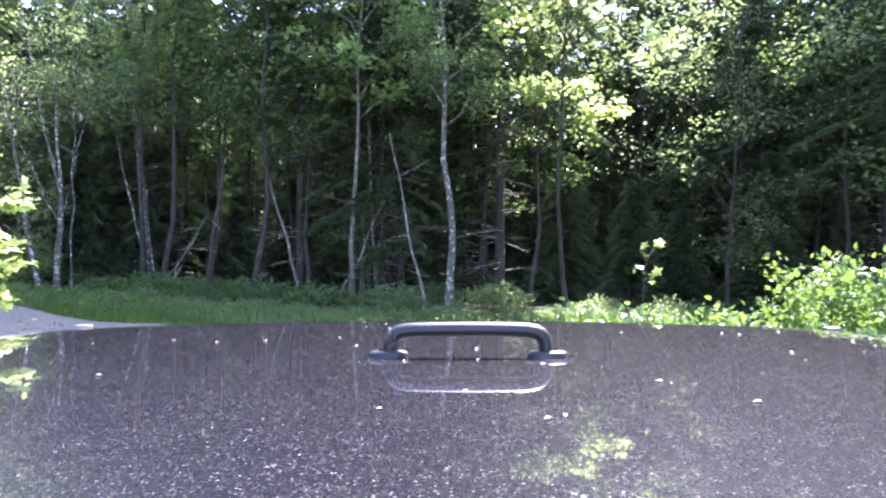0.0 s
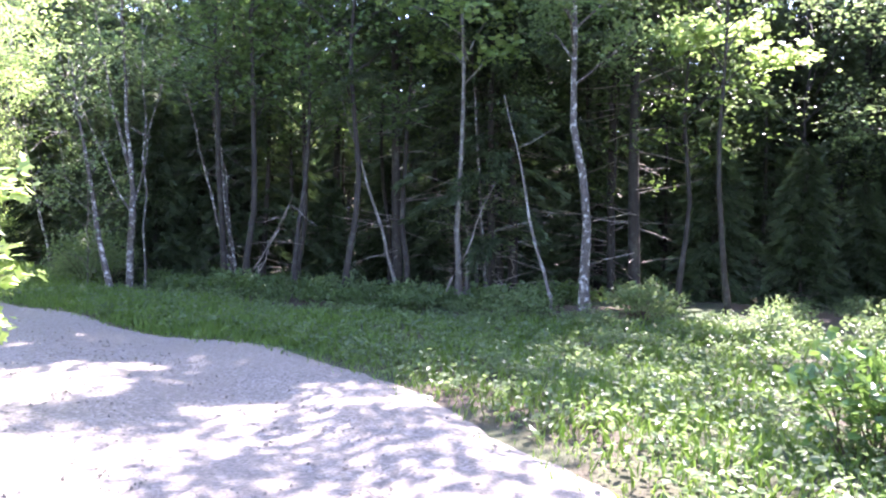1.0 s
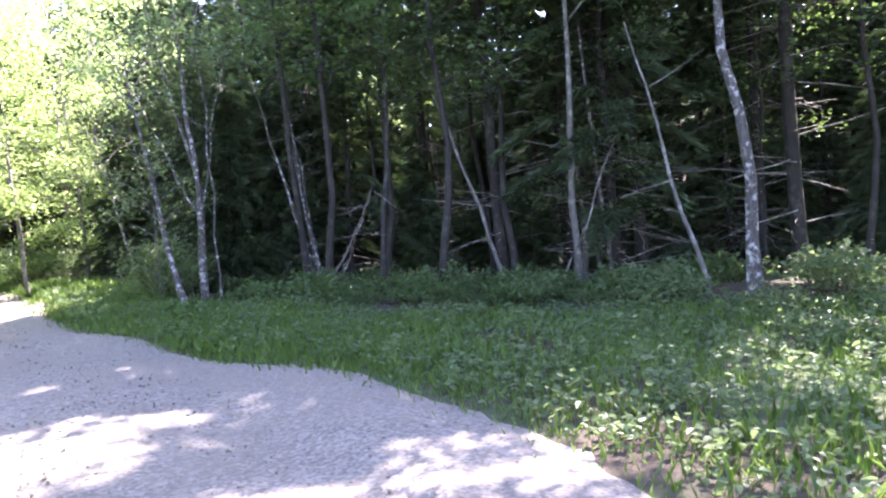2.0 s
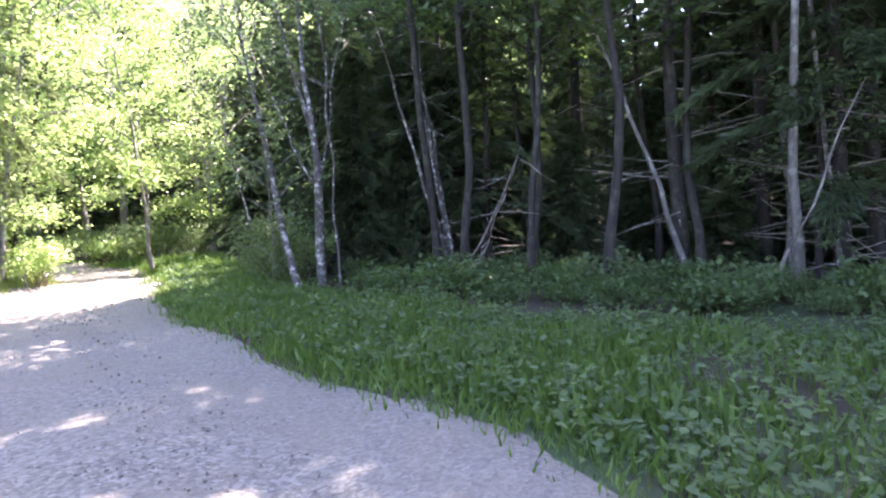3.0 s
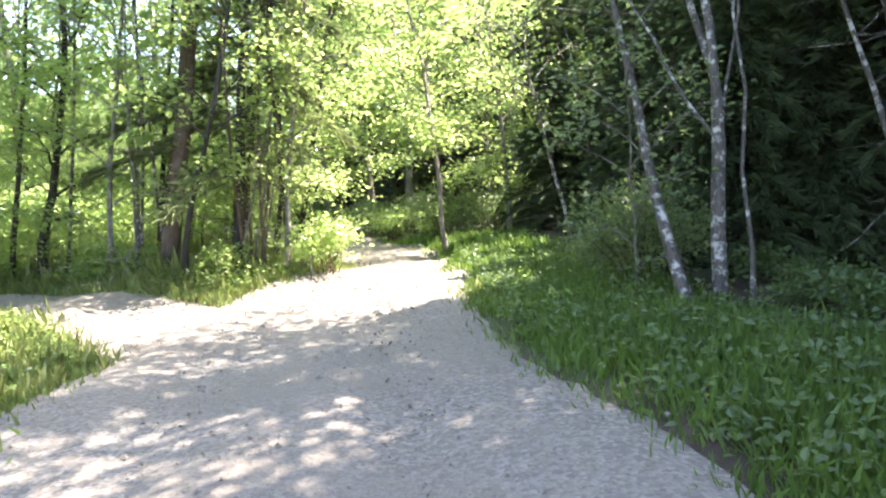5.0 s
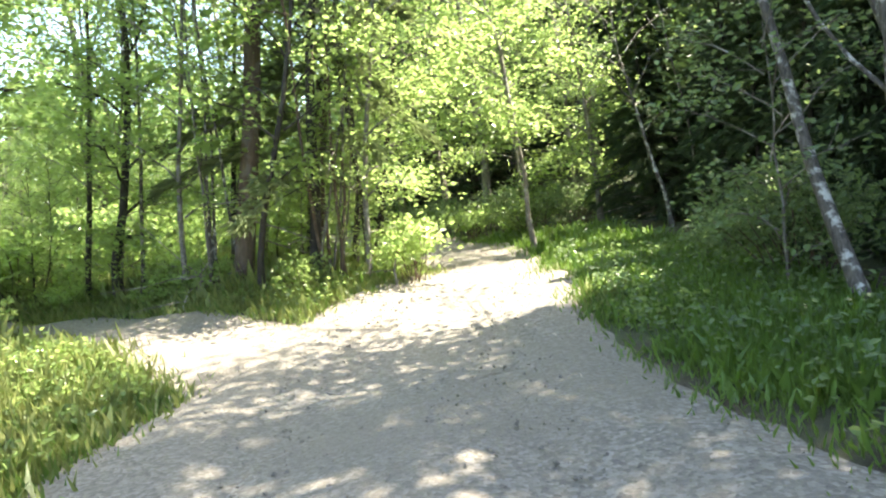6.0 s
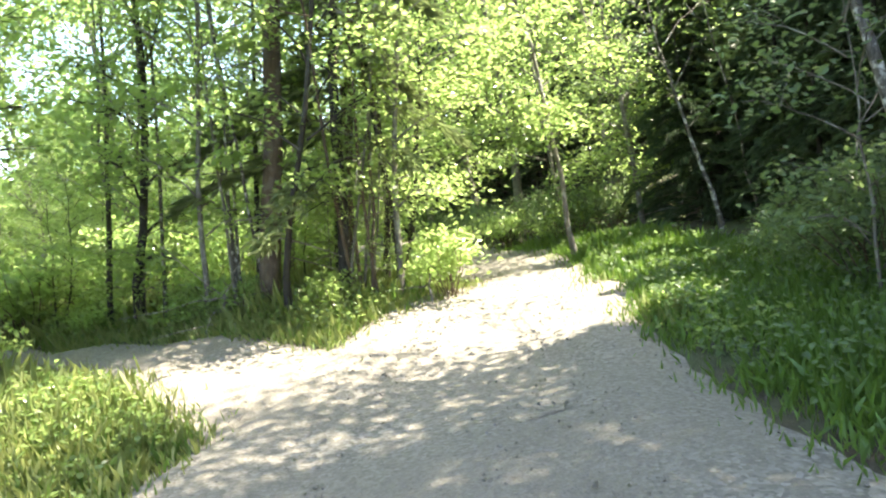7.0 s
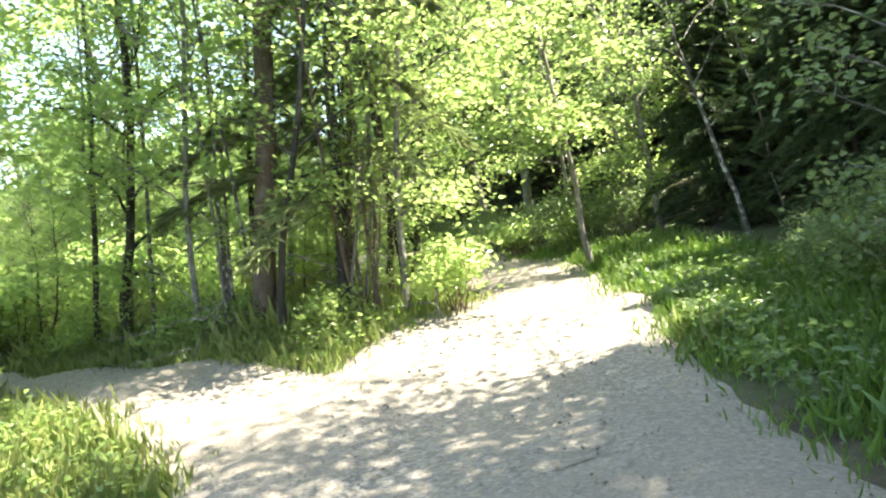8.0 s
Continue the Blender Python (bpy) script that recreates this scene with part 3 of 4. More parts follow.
def forked_meshes(seed, leaf_count):
    """An alder that forks at head height into three slanting stems."""
    rng = np.random.default_rng(seed)
    foot = bent(rng, (0, 0, -0.1), (-0.06, 0.05, 2.1), 6, 0.02)
    paths = [(foot, np.linspace(0.085, 0.065, 6))]
    tips = []
    for dx, dy, up, r in ((-0.14, 0.1, 6.5, 0.05), (-0.3, 0.1, 5.5, 0.045), (-0.75, 0.3, 3.2, 0.022), (0.02, 0.3, 3.5, 0.018)):
        start = foot[-1] - np.array([0, 0, 0.02 if up > 4 else 0.35])
        stem = bent(rng, start, start + np.array([dx * up, dy * up, up]), 9, 0.04)
        paths.append((stem, np.linspace(r, 0.008, 9)))
        for k in range(7):
            i = rng.integers(4, 9)
            d = unit(rng.normal(0, 1, 3) * np.array([1, 1, 0.5]) + np.array([0, 0, 0.4]))
            twig = bent(rng, stem[i], stem[i] + d * rng.uniform(0.6, 1.5), 5, 0.05)
            paths.append((twig, np.linspace(0.012, 0.003, 5)))
            if i > 4:
                tips.append(twig)
    tv, tf = tubes(paths, 8)
    at, way = leafy_points(rng, tips, leaf_count, 0.3)
    normal = unit(np.array([0, 0, 1.0]) + rng.normal(0, 0.5, (leaf_count, 3)))
    along = unit(way + rng.normal(0, 0.9, (leaf_count, 3)))
    sz = 0.1 * rng.uniform(0.6, 1.2, leaf_count)
    lv, lf = leaves(rng, at, along, normal, sz, 0.75 * sz, "broad")
    return mesh_of("trunk", tv, [(tf, 0)], [BARK_PALE], True), mesh_of("crown", lv, [(lf, 0)], [LEAF_MID])


plant_tree("alder_tree", forked_meshes(92, 800), -9.95, 15.85, "pale alder forking into slanting stems at head height")
plant_tree("alder_tree", broadleaf_meshes(93, 8.5, 0.024, 0.5, 1.6, 14, 2000, 0.1, "broad", LEAF_MID, BARK_PALE, (-0.04, 0.05)), -9.78, 15.97,
           "pale thin alder stem beside the forked one")
plant_tree("alder_tree", broadleaf_meshes(94, 4.6, 0.05, 0.4, 1.5, 12, 500, 0.09, "broad", LEAF_SHADED, BARK_PALE, (-0.135, -0.08)), -15.6, 20.1,
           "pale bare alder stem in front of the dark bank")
plant_tree("alder_tree", broadleaf_meshes(95, 9.5, 0.09, 0.42, 2.4, 16, 8000, 0.1, "broad", LEAF_MID, BARK_PALE, (-0.06, 0.04)), -0.4, 14.8,
           "straight pale alder with a leafy top at the wood's edge")
plant_tree("maple_tree", broadleaf_meshes(96, 9.5, 0.06, 0.46, 2.9, 26, 4600, 0.16, "maple", LEAF_SUNNY, BARK_DARK, (-0.06, -0.16), spread=0.22), 2.5, 16.6,
           "maple with sunlit yellow-green branches in front of dark firs")
plant_tree("maple_tree", broadleaf_meshes(99, 9.0, 0.07, 0.5, 2.2, 16, 2200, 0.18, "maple", LEAF_SUNNY, BARK_GREY, (0, -0.03), spread=0.25), -3.0, 17.0,
           "slim maple with sunlit top leaves at the wood's edge")
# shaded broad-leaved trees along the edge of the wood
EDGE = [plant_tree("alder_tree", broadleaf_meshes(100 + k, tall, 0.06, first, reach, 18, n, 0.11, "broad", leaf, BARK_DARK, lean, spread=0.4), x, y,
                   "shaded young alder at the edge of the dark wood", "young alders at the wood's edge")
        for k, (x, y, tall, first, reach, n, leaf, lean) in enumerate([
            (-6.6, 16.8, 9, 0.4, 2.0, 3800, LEAF_SHADED, (0.03, 0)), (1.6, 17.5, 8.5, 0.35, 2.2, 3000, LEAF_SHADED, (0, 0)), (6.5, 17.0, 7.5, 0.15, 2.2, 3600, LEAF_MID, (0, 0))])]
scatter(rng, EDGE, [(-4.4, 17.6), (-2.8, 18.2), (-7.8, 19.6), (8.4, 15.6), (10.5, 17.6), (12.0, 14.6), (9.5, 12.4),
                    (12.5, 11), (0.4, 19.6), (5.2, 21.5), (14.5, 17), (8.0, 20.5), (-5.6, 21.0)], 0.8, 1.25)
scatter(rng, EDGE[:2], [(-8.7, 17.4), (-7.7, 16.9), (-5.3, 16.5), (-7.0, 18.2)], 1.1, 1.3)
scatter(rng, [FIRS[2], FIRS[4]], [(-16.7, 21.1), (-14.5, 20.7), (-13.3, 19.3), (-12.1, 18.5)], 0.42, 0.5)


def bare_tree_mesh(seed, stems, tall, radius, lean, twigs):
    """Bare leaning stems from one foot with dead side twigs."""
    rng = np.random.default_rng(seed)
    paths = []
    for k in range(stems):
        end = np.array([lean[0], lean[1], 1.0]) * tall + rng.normal(0, 0.09, 3) * tall * np.array([1, 1, 0.4]) * (stems > 1)
        foot = rng.normal(0, 0.08, 3) * np.array([1, 1, 0]) * (stems > 1) - np.array([0, 0, 0.1])
        stem = bent(rng, foot, end, 10, 0.035)
        paths.append((stem, np.linspace(radius, radius * 0.25, 10)))
        for _ in range(twigs):
            i = rng.integers(2, 9)
            d = unit(rng.normal(0, 1, 3) * np.array([1, 1, 0.35]))
            paths.append((bent(rng, stem[i], stem[i] + d * rng.uniform(0.3, 1.3), 5, 0.05), np.linspace(0.011, 0.003, 5)))
    return tubes(paths, 6)


def plant_bare(x, y, seed, stems, tall, radius, lean, twigs, label, bark):
    x, y = beside(x, y)
    v, f = bare_tree_mesh(seed, stems, tall, radius, lean, twigs)
    ob = new("bare_tree", mesh_of("bare_tree", v, [(f, 0)], [bark], True))
    ob.location = (x, y, float(height(x, y)))
    return tagged(ob, label, "tree", "bare stems at the wood's edge")


plant_bare(-8.55, 17.8, 1, 4, 5.0, 0.045, (-0.2, 0.08), 7, "clump of bare pale stems with dead twigs", BARK_PALE)
plant_bare(-2.45, 17.8, 2, 1, 8.5, 0.045, (-0.09, 0.0), 4, "thin pale bare stem at the wood's edge", BARK_PALE)
plant_bare(-3.1, 19.5, 3, 1, 9.5, 0.075, (-0.06, 0.02), 6, "grey bare trunk inside the wood", BARK_GREY)
plant_bare(-4.3, 17.2, 4, 1, 4.5, 0.05, (-0.35, 0.05), 3, "short bare trunk leaning steeply", BARK_GREY)
plant_bare(-0.95, 14.9, 5, 1, 4.0, 0.04, (-0.25, 0.03), 3, "thin bare stem leaning beside the alder", BARK_GREY)
plant_bare(-3.4, 16.6, 6, 1, 2.6, 0.03, (0.45, 0.1), 2, "broken pale branch propped against trunks", DEAD_WOOD)
plant_bare(-7.9, 17.2, 7, 2, 2.2, 0.022, (0.5, -0.1), 3, "dead forked branch leaning over undergrowth", DEAD_WOOD)
plant_bare(-16.95, 12.17, 8, 3, 6.5, 0.025, (0.1, 0.1), 4, "thin pale sapling stems among maples", BARK_PALE)
plant_bare(-15.5, 13.3, 9, 4, 6.0, 0.028, (0.06, 0.1), 4, "clump of thin brown sapling stems", BARK_BROWN)
plant_bare(-16.19, 11.79, 10, 1, 6.0, 0.022, (0.02, 0.1), 3, "thin pale sapling stem beside the track", BARK_PALE)
plant_bare(-18.21, 12.55, 11, 2, 6.5, 0.05, (0.07, 0.1), 5, "dark bare stems among maples", BARK_DARK)
plant_bare(-15.2, 20.7, 12, 1, 4.5, 0.03, (-0.1, -0.08), 3, "thin bare stem on the dark bank", BARK_PALE)

plant_bare(-16.25, 13.15, 13, 1, 7.0, 0.095, (0.06, 0.12), 7, "dark rough trunk with dead twigs beside the track", BARK_DARK)
plant_bare(-16.35, 13.95, 14, 2, 6.5, 0.06, (0.04, 0.1), 6, "pair of dark stems near the bend", BARK_DARK)
plant_bare(-16.75, 10.95, 15, 1, 6.5, 0.03, (0.07, 0.13), 4, "straight thin pale stem beside a dark maple", BARK_PALE)
plant_bare(-17.3, 10.3, 16, 1, 7.5, 0.045, (0.07, 0.14), 5, "thin dark stem at the edge of the clearing", BARK_DARK)
plant_bare(-15.55, 13.3, 17, 2, 6.0, 0.022, (0.07, 0.12), 4, "two slim pale stems beside the track", BARK_GREY)

plant_bare(-16.25, 11.75, 18, 4, 0.5, 0.014, (0.1, 0.1), 5, "tangle of pale dead roots and twigs under maples", DEAD_WOOD)
plant_bare(-15.0, 13.8, 19, 1, 0.75, 0.02, (-0.6, 0.25), 1, "short broken stick leaning in a shrub", BARK_GREY)


# ---- undergrowth ----
def shrub_meshes(seed, tall, wide, stems, count, size, shape, leaf):
    rng = np.random.default_rng(seed)
    paths, ends = [], []
    for k in range(stems):
        az = k * 2.4 + rng.normal(0, 0.4)
        out = wide * math.sqrt((k + 0.5) / stems)
        end = np.array([out * math.cos(az), out * math.sin(az), tall * rng.uniform(0.55, 1.05) * (1 - 0.35 * out / wide)])
        stem = bent(rng, np.array([0.25 * end[0], 0.25 * end[1], -0.05]), end, 6, 0.04)
        paths.append((stem, np.linspace(0.011, 0.003, 6)))
        ends.append(stem)
    tv, tf = tubes(paths, 4)
    at, way = leafy_points(rng, ends, count, 0.09 * (1 + wide))
    at[:, 2] = np.abs(at[:, 2])
    normal = unit(np.array([0, 0, 1.0]) + rng.normal(0, 0.55, (count, 3)))
    along = unit(way * 0.6 + rng.normal(0, 0.8, (count, 3)) * np.array([1, 1, 0.5]))
    sz = size * rng.uniform(0.5, 1.25, count)
    lv, lf = leaves(rng, at, along, normal, sz, 0.8 * sz, shape)
    return mesh_of("stalk_tuft", tv, [(tf, 0)], [BARK_BROWN], True), mesh_of("foliage", lv, [(lf, 0)], [leaf])


def plant_shrub(meshes, x, y, label, group=""):
    ob = thing("shrub", (x, y, float(height(x, y)) - 0.02), label, "shrub", group)
    tagged(part("stalk_tuft", meshes[0], ob), kind="stuff")
    tagged(part("foliage", meshes[1], ob), kind="stuff")
    return ob


SHRUBS = [plant_shrub(shrub_meshes(200 + k, tall, wide, 16, n, size, "broad", leaf), x, y, label, group)
          for k, (x, y, tall, wide, n, size, leaf, label, group) in enumerate([
              (1.7, 7.5, 1.1, 0.5, 520, 0.1, LEAF_SHRUB, "sunlit roadside shrub with broad pale-green leaves", "sunlit shrubs at the roadside"),
              (4.7, 9.0, 2.0, 0.8, 1500, 0.1, LEAF_SHRUB, "tall sunlit roadside shrub with glossy leaves", "sunlit shrubs at the roadside"),
              (-15.25, 14.2, 1.1, 0.55, 900, 0.085, LEAF_SUNNY, "bright young shrub at the foot of maples", "shrubs under the maples"),
              (-11.2, 16.4, 1.7, 0.9, 2600, 0.07, LEAF_MID, "dense green shrub on the shaded bank", "shrubs on the bank"),
              (0.6, 15.0, 0.7, 0.7, 900, 0.09, LEAF_MID, "low leafy undergrowth at the wood's edge", "low undergrowth at the wood's edge"),
              (-7.9, 15.9, 0.6, 0.6, 900, 0.085, LEAF_SHADED, "low dark undergrowth on the shaded floor of the wood", "dark undergrowth under the wood")])]
rng = np.random.default_rng(31)
scatter(rng, SHRUBS[:1], [(2.2, 8.2), (2.8, 8.0), (3.3, 8.5), (3.0, 7.5), (3.9, 8.1), (1.4, 8.0), (2.6, 8.9), (3.9, 7.3)], 0.8, 1.0)
scatter(rng, SHRUBS[1:2], [(5.4, 9.6), (5.9, 8.4), (6.6, 9.8), (5.0, 8.2), (7.0, 8.4)], 0.8, 1.0)
scatter(rng, SHRUBS[2:3], [(-19.5, 19.5), (-20.6, 19.1), (-18.5, 19.1), (-21.6, 19.9), (-16.44, 9.02), (-17.95, 14.06), (-17.95, 10.28), (-16.6, 14.7), (-17.32, 7.76), (-19.34, 9.02), (-18.96, 12.17), (-20.85, 13.05), (-20.47, 10.53),
                             (-19.3, 13.4), (-21.73, 8.26), (-23.37, 11.29), (-17.8, 15.5), (-19.4, 16), (-18.08, 5.99), (-22, 9.5), (-21.6, 12.6), (-23.5, 11)], 0.55, 1.2)
scatter(rng, SHRUBS[2:3], [(-20.6, 8.0), (-21.4, 10.6), (-22.6, 11.6), (-22.8, 13.4), (-20.8, 14.6), (-24.4, 9.4), (-24.2, 12.2), (-19.8, 9.4), (-25.4, 13.6), (-23.4, 7.8)], 1.3, 2.0)
scatter(rng, SHRUBS[2:3], [(-16.5, 11.45), (-16.9, 12.0), (-17.6, 12.6), (-15.7, 12.75), (-18.2, 11.5), (-18.6, 10.4), (-19.4, 11.9), (-17.2, 9.8)], 0.45, 0.8)
scatter(rng, SHRUBS[3:4], [(-18.4, 19.2), (-20.4, 19.8), (-22.4, 19.8), (-19.2, 21.2), (-21.4, 21.0), (-24.2, 20.4),
                             (-26.5, 20.6), (-20.2, 23.0)], 0.6, 1.1)
scatter(rng, SHRUBS[4:5], [(-1.6, 14.7), (-2.6, 15.2), (1.9, 14.6), (3.0, 15.2), (4.3, 14.2), (5.5, 15.0), (6.9, 13.8), (-3.6, 15.6), (2.4, 13.7), (-0.3, 14.3), (-7.6, 16.3),
                             (-5.2, 16.2), (8.3, 13.2), (3.6, 13.0), (7.5, 15.4), (0.9, 16.4), (-1.3, 16.6), (5.0, 17.2), (-4.4, 17.0)], 0.5, 0.95)
scatter(rng, SHRUBS[3:4], [(-12.4, 17.2), (-13.0, 17.9)], 0.55, 0.8)
scatter(rng, SHRUBS[4:5], [(-8.7, 17.8), (-9.9, 18.6), (-7.3, 17.9), (-10.8, 18.8)], 0.6, 0.8)

scatter(rng, SHRUBS[5:6], [(-9.2, 16.2), (-8.6, 15.8), (-7.2, 15.5), (-6.4, 15.1), (-5.6, 15.3), (-4.8, 15.0), (-3.9, 15.2), (-7.0, 16.4), (-6.0, 16.1), (-8.2, 16.7), (-5.0, 16.0), (-9.4, 17.0), (-7.6, 17.3), (-6.3, 17.2),
                             (-4.2, 16.3), (-3.0, 15.9), (-2.2, 15.6), (-5.4, 17.6), (-10.2, 17.4), (-8.8, 18.0), (-3.4, 17.4), (-1.4, 15.9), (-0.6, 16.9)], 0.55, 1.1)

# maple sapling by the inner edge of the track
plant_tree("maple_sapling", broadleaf_meshes(130, 1.66, 0.013, 0.4, 0.55, 12, 320, 0.14, "maple", LEAF_SUNNY, BARK_GREY, spread=0.1, twigs=3), -5.62, 7.36,
           "small maple sapling with sunlit leaves", category="sapling")
plant_tree("maple_sapling", broadleaf_meshes(131, 1.62, 0.009, 0.72, 0.2, 4, 14, 0.13, "maple", LEAF_SUNNY, BARK_GREY, spread=0.04, twigs=1), 2.14, 8.26,
           "thin sapling with a few bright yellow-green top leaves", category="sapling")
plant_tree("maple_sapling", broadleaf_meshes(132, 2.7, 0.02, 0.15, 0.95, 16, 1500, 0.08, "broad", LEAF_MID, BARK_GREY, spread=0.2), -10.95, 15.7,
           "bushy green sapling on the shaded verge", category="sapling")


# ---- grass ----

def under_trees(x, y):
    """Metres past the line where the grass gives way to the bare floor of the wood."""
    return y - np.interp(x, (-17.5, -15.5, -13.0, -10.2, -8.0, -6.0, -2.0, 6.0), (18.9, 19.0, 17.9, 15.8, 15.0, 14.1, 14.3, 15.2))


def grass(seed, count, box, low, high, reach, material, label, thin=0.013, inside=0.0):
    rng = np.random.default_rng(seed)
    x, y = rng.uniform(box[0], box[1], 6 * count), rng.uniform(box[2], box[3], 6 * count)
    d = off_track(x, y) + rng.normal(0, 0.18, len(x))
    clump = np.sin(1.7 * x + 0.6 * y) * np.sin(1.3 * y - 0.5 * x) + 0.6 * np.sin(4.1 * x) * np.sin(3.7 * y)
    rim = np.minimum(np.minimum(x - box[0], box[1] - x), np.minimum(y - box[2], box[3] - y))      # thins out towards the box's rim
    keep = np.nonzero((d > -inside) & (d < reach) & (under_trees(x, y) < rng.normal(0, 0.25, len(x))) & (rim > rng.uniform(0, 2.2, len(x)) ** 1.5) & (clump + rng.normal(0, 0.6, len(x)) > -0.5))[0][:count]
    x, y, d = x[keep], y[keep], d[keep]
    at = np.stack([x, y, height(x, y) - 0.01], -1)
    n = len(at)
    along = unit(np.stack([rng.normal(0, 0.35, n), rng.normal(0, 0.35, n), np.ones(n)], -1))
    normal = unit(np.stack([rng.normal(0, 1, n), rng.normal(0, 1, n), 0.15 * np.ones(n)], -1))
    tall = rng.uniform(low, high, n) * (0.5 + 0.5 * smooth01((d + inside) / 0.6))
    v, f = leaves(rng, at, along, normal, tall, thin * rng.uniform(0.6, 1.5, n), "blade")
    ob = new("grass", mesh_of("grass", v, [(f, 0)], [material]))
    return tagged(ob, label, "grass", kind="stuff")


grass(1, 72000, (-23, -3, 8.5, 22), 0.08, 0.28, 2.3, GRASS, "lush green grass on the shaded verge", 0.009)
grass(2, 28000, (-20, -11.8, 4, 15.2), 0.1, 0.34, 2.0, GRASS_SUNNY, "tall pale sunlit grass beside the maples", 0.007)
grass(6, 13000, (-14.2, -7.0, 4, 11.2), 0.1, 0.34, 2.0, GRASS_SUNNY, "pale sunlit grass on the inner verge", 0.007)
grass(7, 9000, (-18.5, -13.9, 12.2, 16.2), 0.05, 0.2, 0.8, GRASS_SUNNY, "short pale sunlit grass on the inside of the bend", 0.007, 0.35)
grass(8, 16000, (-22.0, -13.6, 7.6, 14.6), 0.08, 0.26, 0.9, GRASS_SUNNY, "short pale grass along the side road", 0.007, 0.1)
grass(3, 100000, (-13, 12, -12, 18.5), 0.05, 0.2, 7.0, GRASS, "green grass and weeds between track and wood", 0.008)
grass(5, 30000, (-31, -14.5, 0, 16.5), 0.2, 0.6, 30.0, GRASS_SUNNY, "tall sunlit grass in the clearing behind maples", 0.016)
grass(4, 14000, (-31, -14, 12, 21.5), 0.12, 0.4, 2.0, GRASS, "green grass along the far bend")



def herbs(seed, count, box, tall, reach, material, label):
    """Low broad-leaved herbs beside the track: leaves in tufts."""
    rng = np.random.default_rng(seed)
    tufts = count // 14
    x, y = rng.uniform(box[0], box[1], 6 * tufts), rng.uniform(box[2], box[3], 6 * tufts)
    d = off_track(x, y)
    rim = np.minimum(np.minimum(x - box[0], box[1] - x), np.minimum(y - box[2], box[3] - y))
    keep = np.nonzero((d > 0.15) & (d < reach) & (under_trees(x, y) < rng.normal(0.1, 0.3, len(x))) & (rim > rng.uniform(0, 2.2, len(x)) ** 1.5))[0][:tufts]
    x, y = np.repeat(x[keep], 14), np.repeat(y[keep], 14)
    n = len(x)
    x, y = x + rng.normal(0, 0.09, n), y + rng.normal(0, 0.09, n)
    at = np.stack([x, y, height(x, y) + tall * np.repeat(rng.uniform(0.4, 1, n // 14), 14) * rng.uniform(0.1, 1, n)], -1)
    normal = unit(np.array([0, 0, 1.0]) + rng.normal(0, 0.45, (n, 3)))
    along = unit(rng.normal(0, 1, (n, 3)) * np.array([1, 1, 0.4]))
    sz = rng.uniform(0.035, 0.085, n)
    v, f = leaves(rng, at, along, normal, sz, 0.75 * sz, "broad")
    return tagged(new("herbs", mesh_of("herbs", v, [(f, 0)], [material])), label, "plants", kind="stuff")


herbs(1, 20000, (-23, -3, 9.5, 22), 0.32, 2.6, LEAF_MID, "low broad-leaved herbs on the green verge")
herbs(2, 14000, (-19, -11, 5, 15.5), 0.3, 1.8, LEAF_SUNNY, "sunlit low herbs at the foot of the maples")
herbs(3, 34000, (-9, 11, 2, 18.5), 0.25, 7.0, LEAF_MID, "low herbs between the track and the wood")


def pebbles(seed, count):
    rng = np.random.default_rng(seed)
    k = rng.integers(60, len(CENTRE) - 60, count)
    k = np.where(rng.random(count) < 0.85, rng.integers(150, 290, count), k)
    c = CENTRE[k]
    u = rng.uniform(-1.05, 1.05, count) * c[:, 2]
    a = rng.uniform(0, 2 * math.pi, count)
    x, y = c[:, 0] + u * np.cos(a), c[:, 1] + u * np.sin(a)
    r = 0.006 + 0.016 * rng.random(count) ** 4
    corner = np.array([(1, 0, 0), (0, 1, 0), (-1, 0, 0), (0, -1, 0), (0, 0, 0.7), (0, 0, -0.7)], float)
    v = np.stack([x, y, height(x, y) + 0.031], -1)[:, None] + r[:, None, None] * (corner + rng.normal(0, 0.22, (count, 6, 3)))
    tri = np.array([(0, 1, 4), (1, 2, 4), (2, 3, 4), (3, 0, 4), (1, 0, 5), (2, 1, 5), (3, 2, 5), (0, 3, 5)])
    f = (np.arange(count)[:, None, None] * 6 + tri[None]).reshape(-1, 3)
    return tagged(new("pebbles", mesh_of("pebbles", v.reshape(-1, 3), [(f, 0)], [GRAVEL])), "loose grey pebbles strewn over the gravel track", "gravel", kind="stuff")


pebbles(7, 14000)


def far_woods(name, seed, count, ring, low, high, material, label, size):
    """Distant foliage as one mass of small clumps between two distances from a centre."""
    rng = np.random.default_rng(seed)
    cx, cy, near, far, a0, a1 = ring
    a, r = rng.uniform(radians(a0), radians(a1), count), rng.uniform(near, far, count)
    x, y = cx + r * np.sin(a), cy + r * np.cos(a)
    top = high * (0.75 + 0.25 * np.sin(a * 23.0 + 1.0) * np.sin(a * 9.0)) * rng.uniform(0.6, 1, count) ** 0.5
    z = height(x, y) * (1 - smooth01((np.hypot(x + 5, y - 10) - 70) / 80)) + low + (top - low) * rng.random(count)
    at = np.stack([x, y, z], -1)
    n = unit(rng.normal(0, 1, (count, 3)) + np.array([0, 0, 0.8]))
    along = unit(rng.normal(0, 1, (count, 3)) * np.array([1, 1, 0.5]))
    sz = size * rng.uniform(0.5, 1.4, count)
    v, f = leaves(rng, at, along, n, sz, 0.7 * sz, "broad")
    ob = new(name, mesh_of(name, v, [(f, 0)], [material]))
    return tagged(ob, label, "woods", kind="stuff")


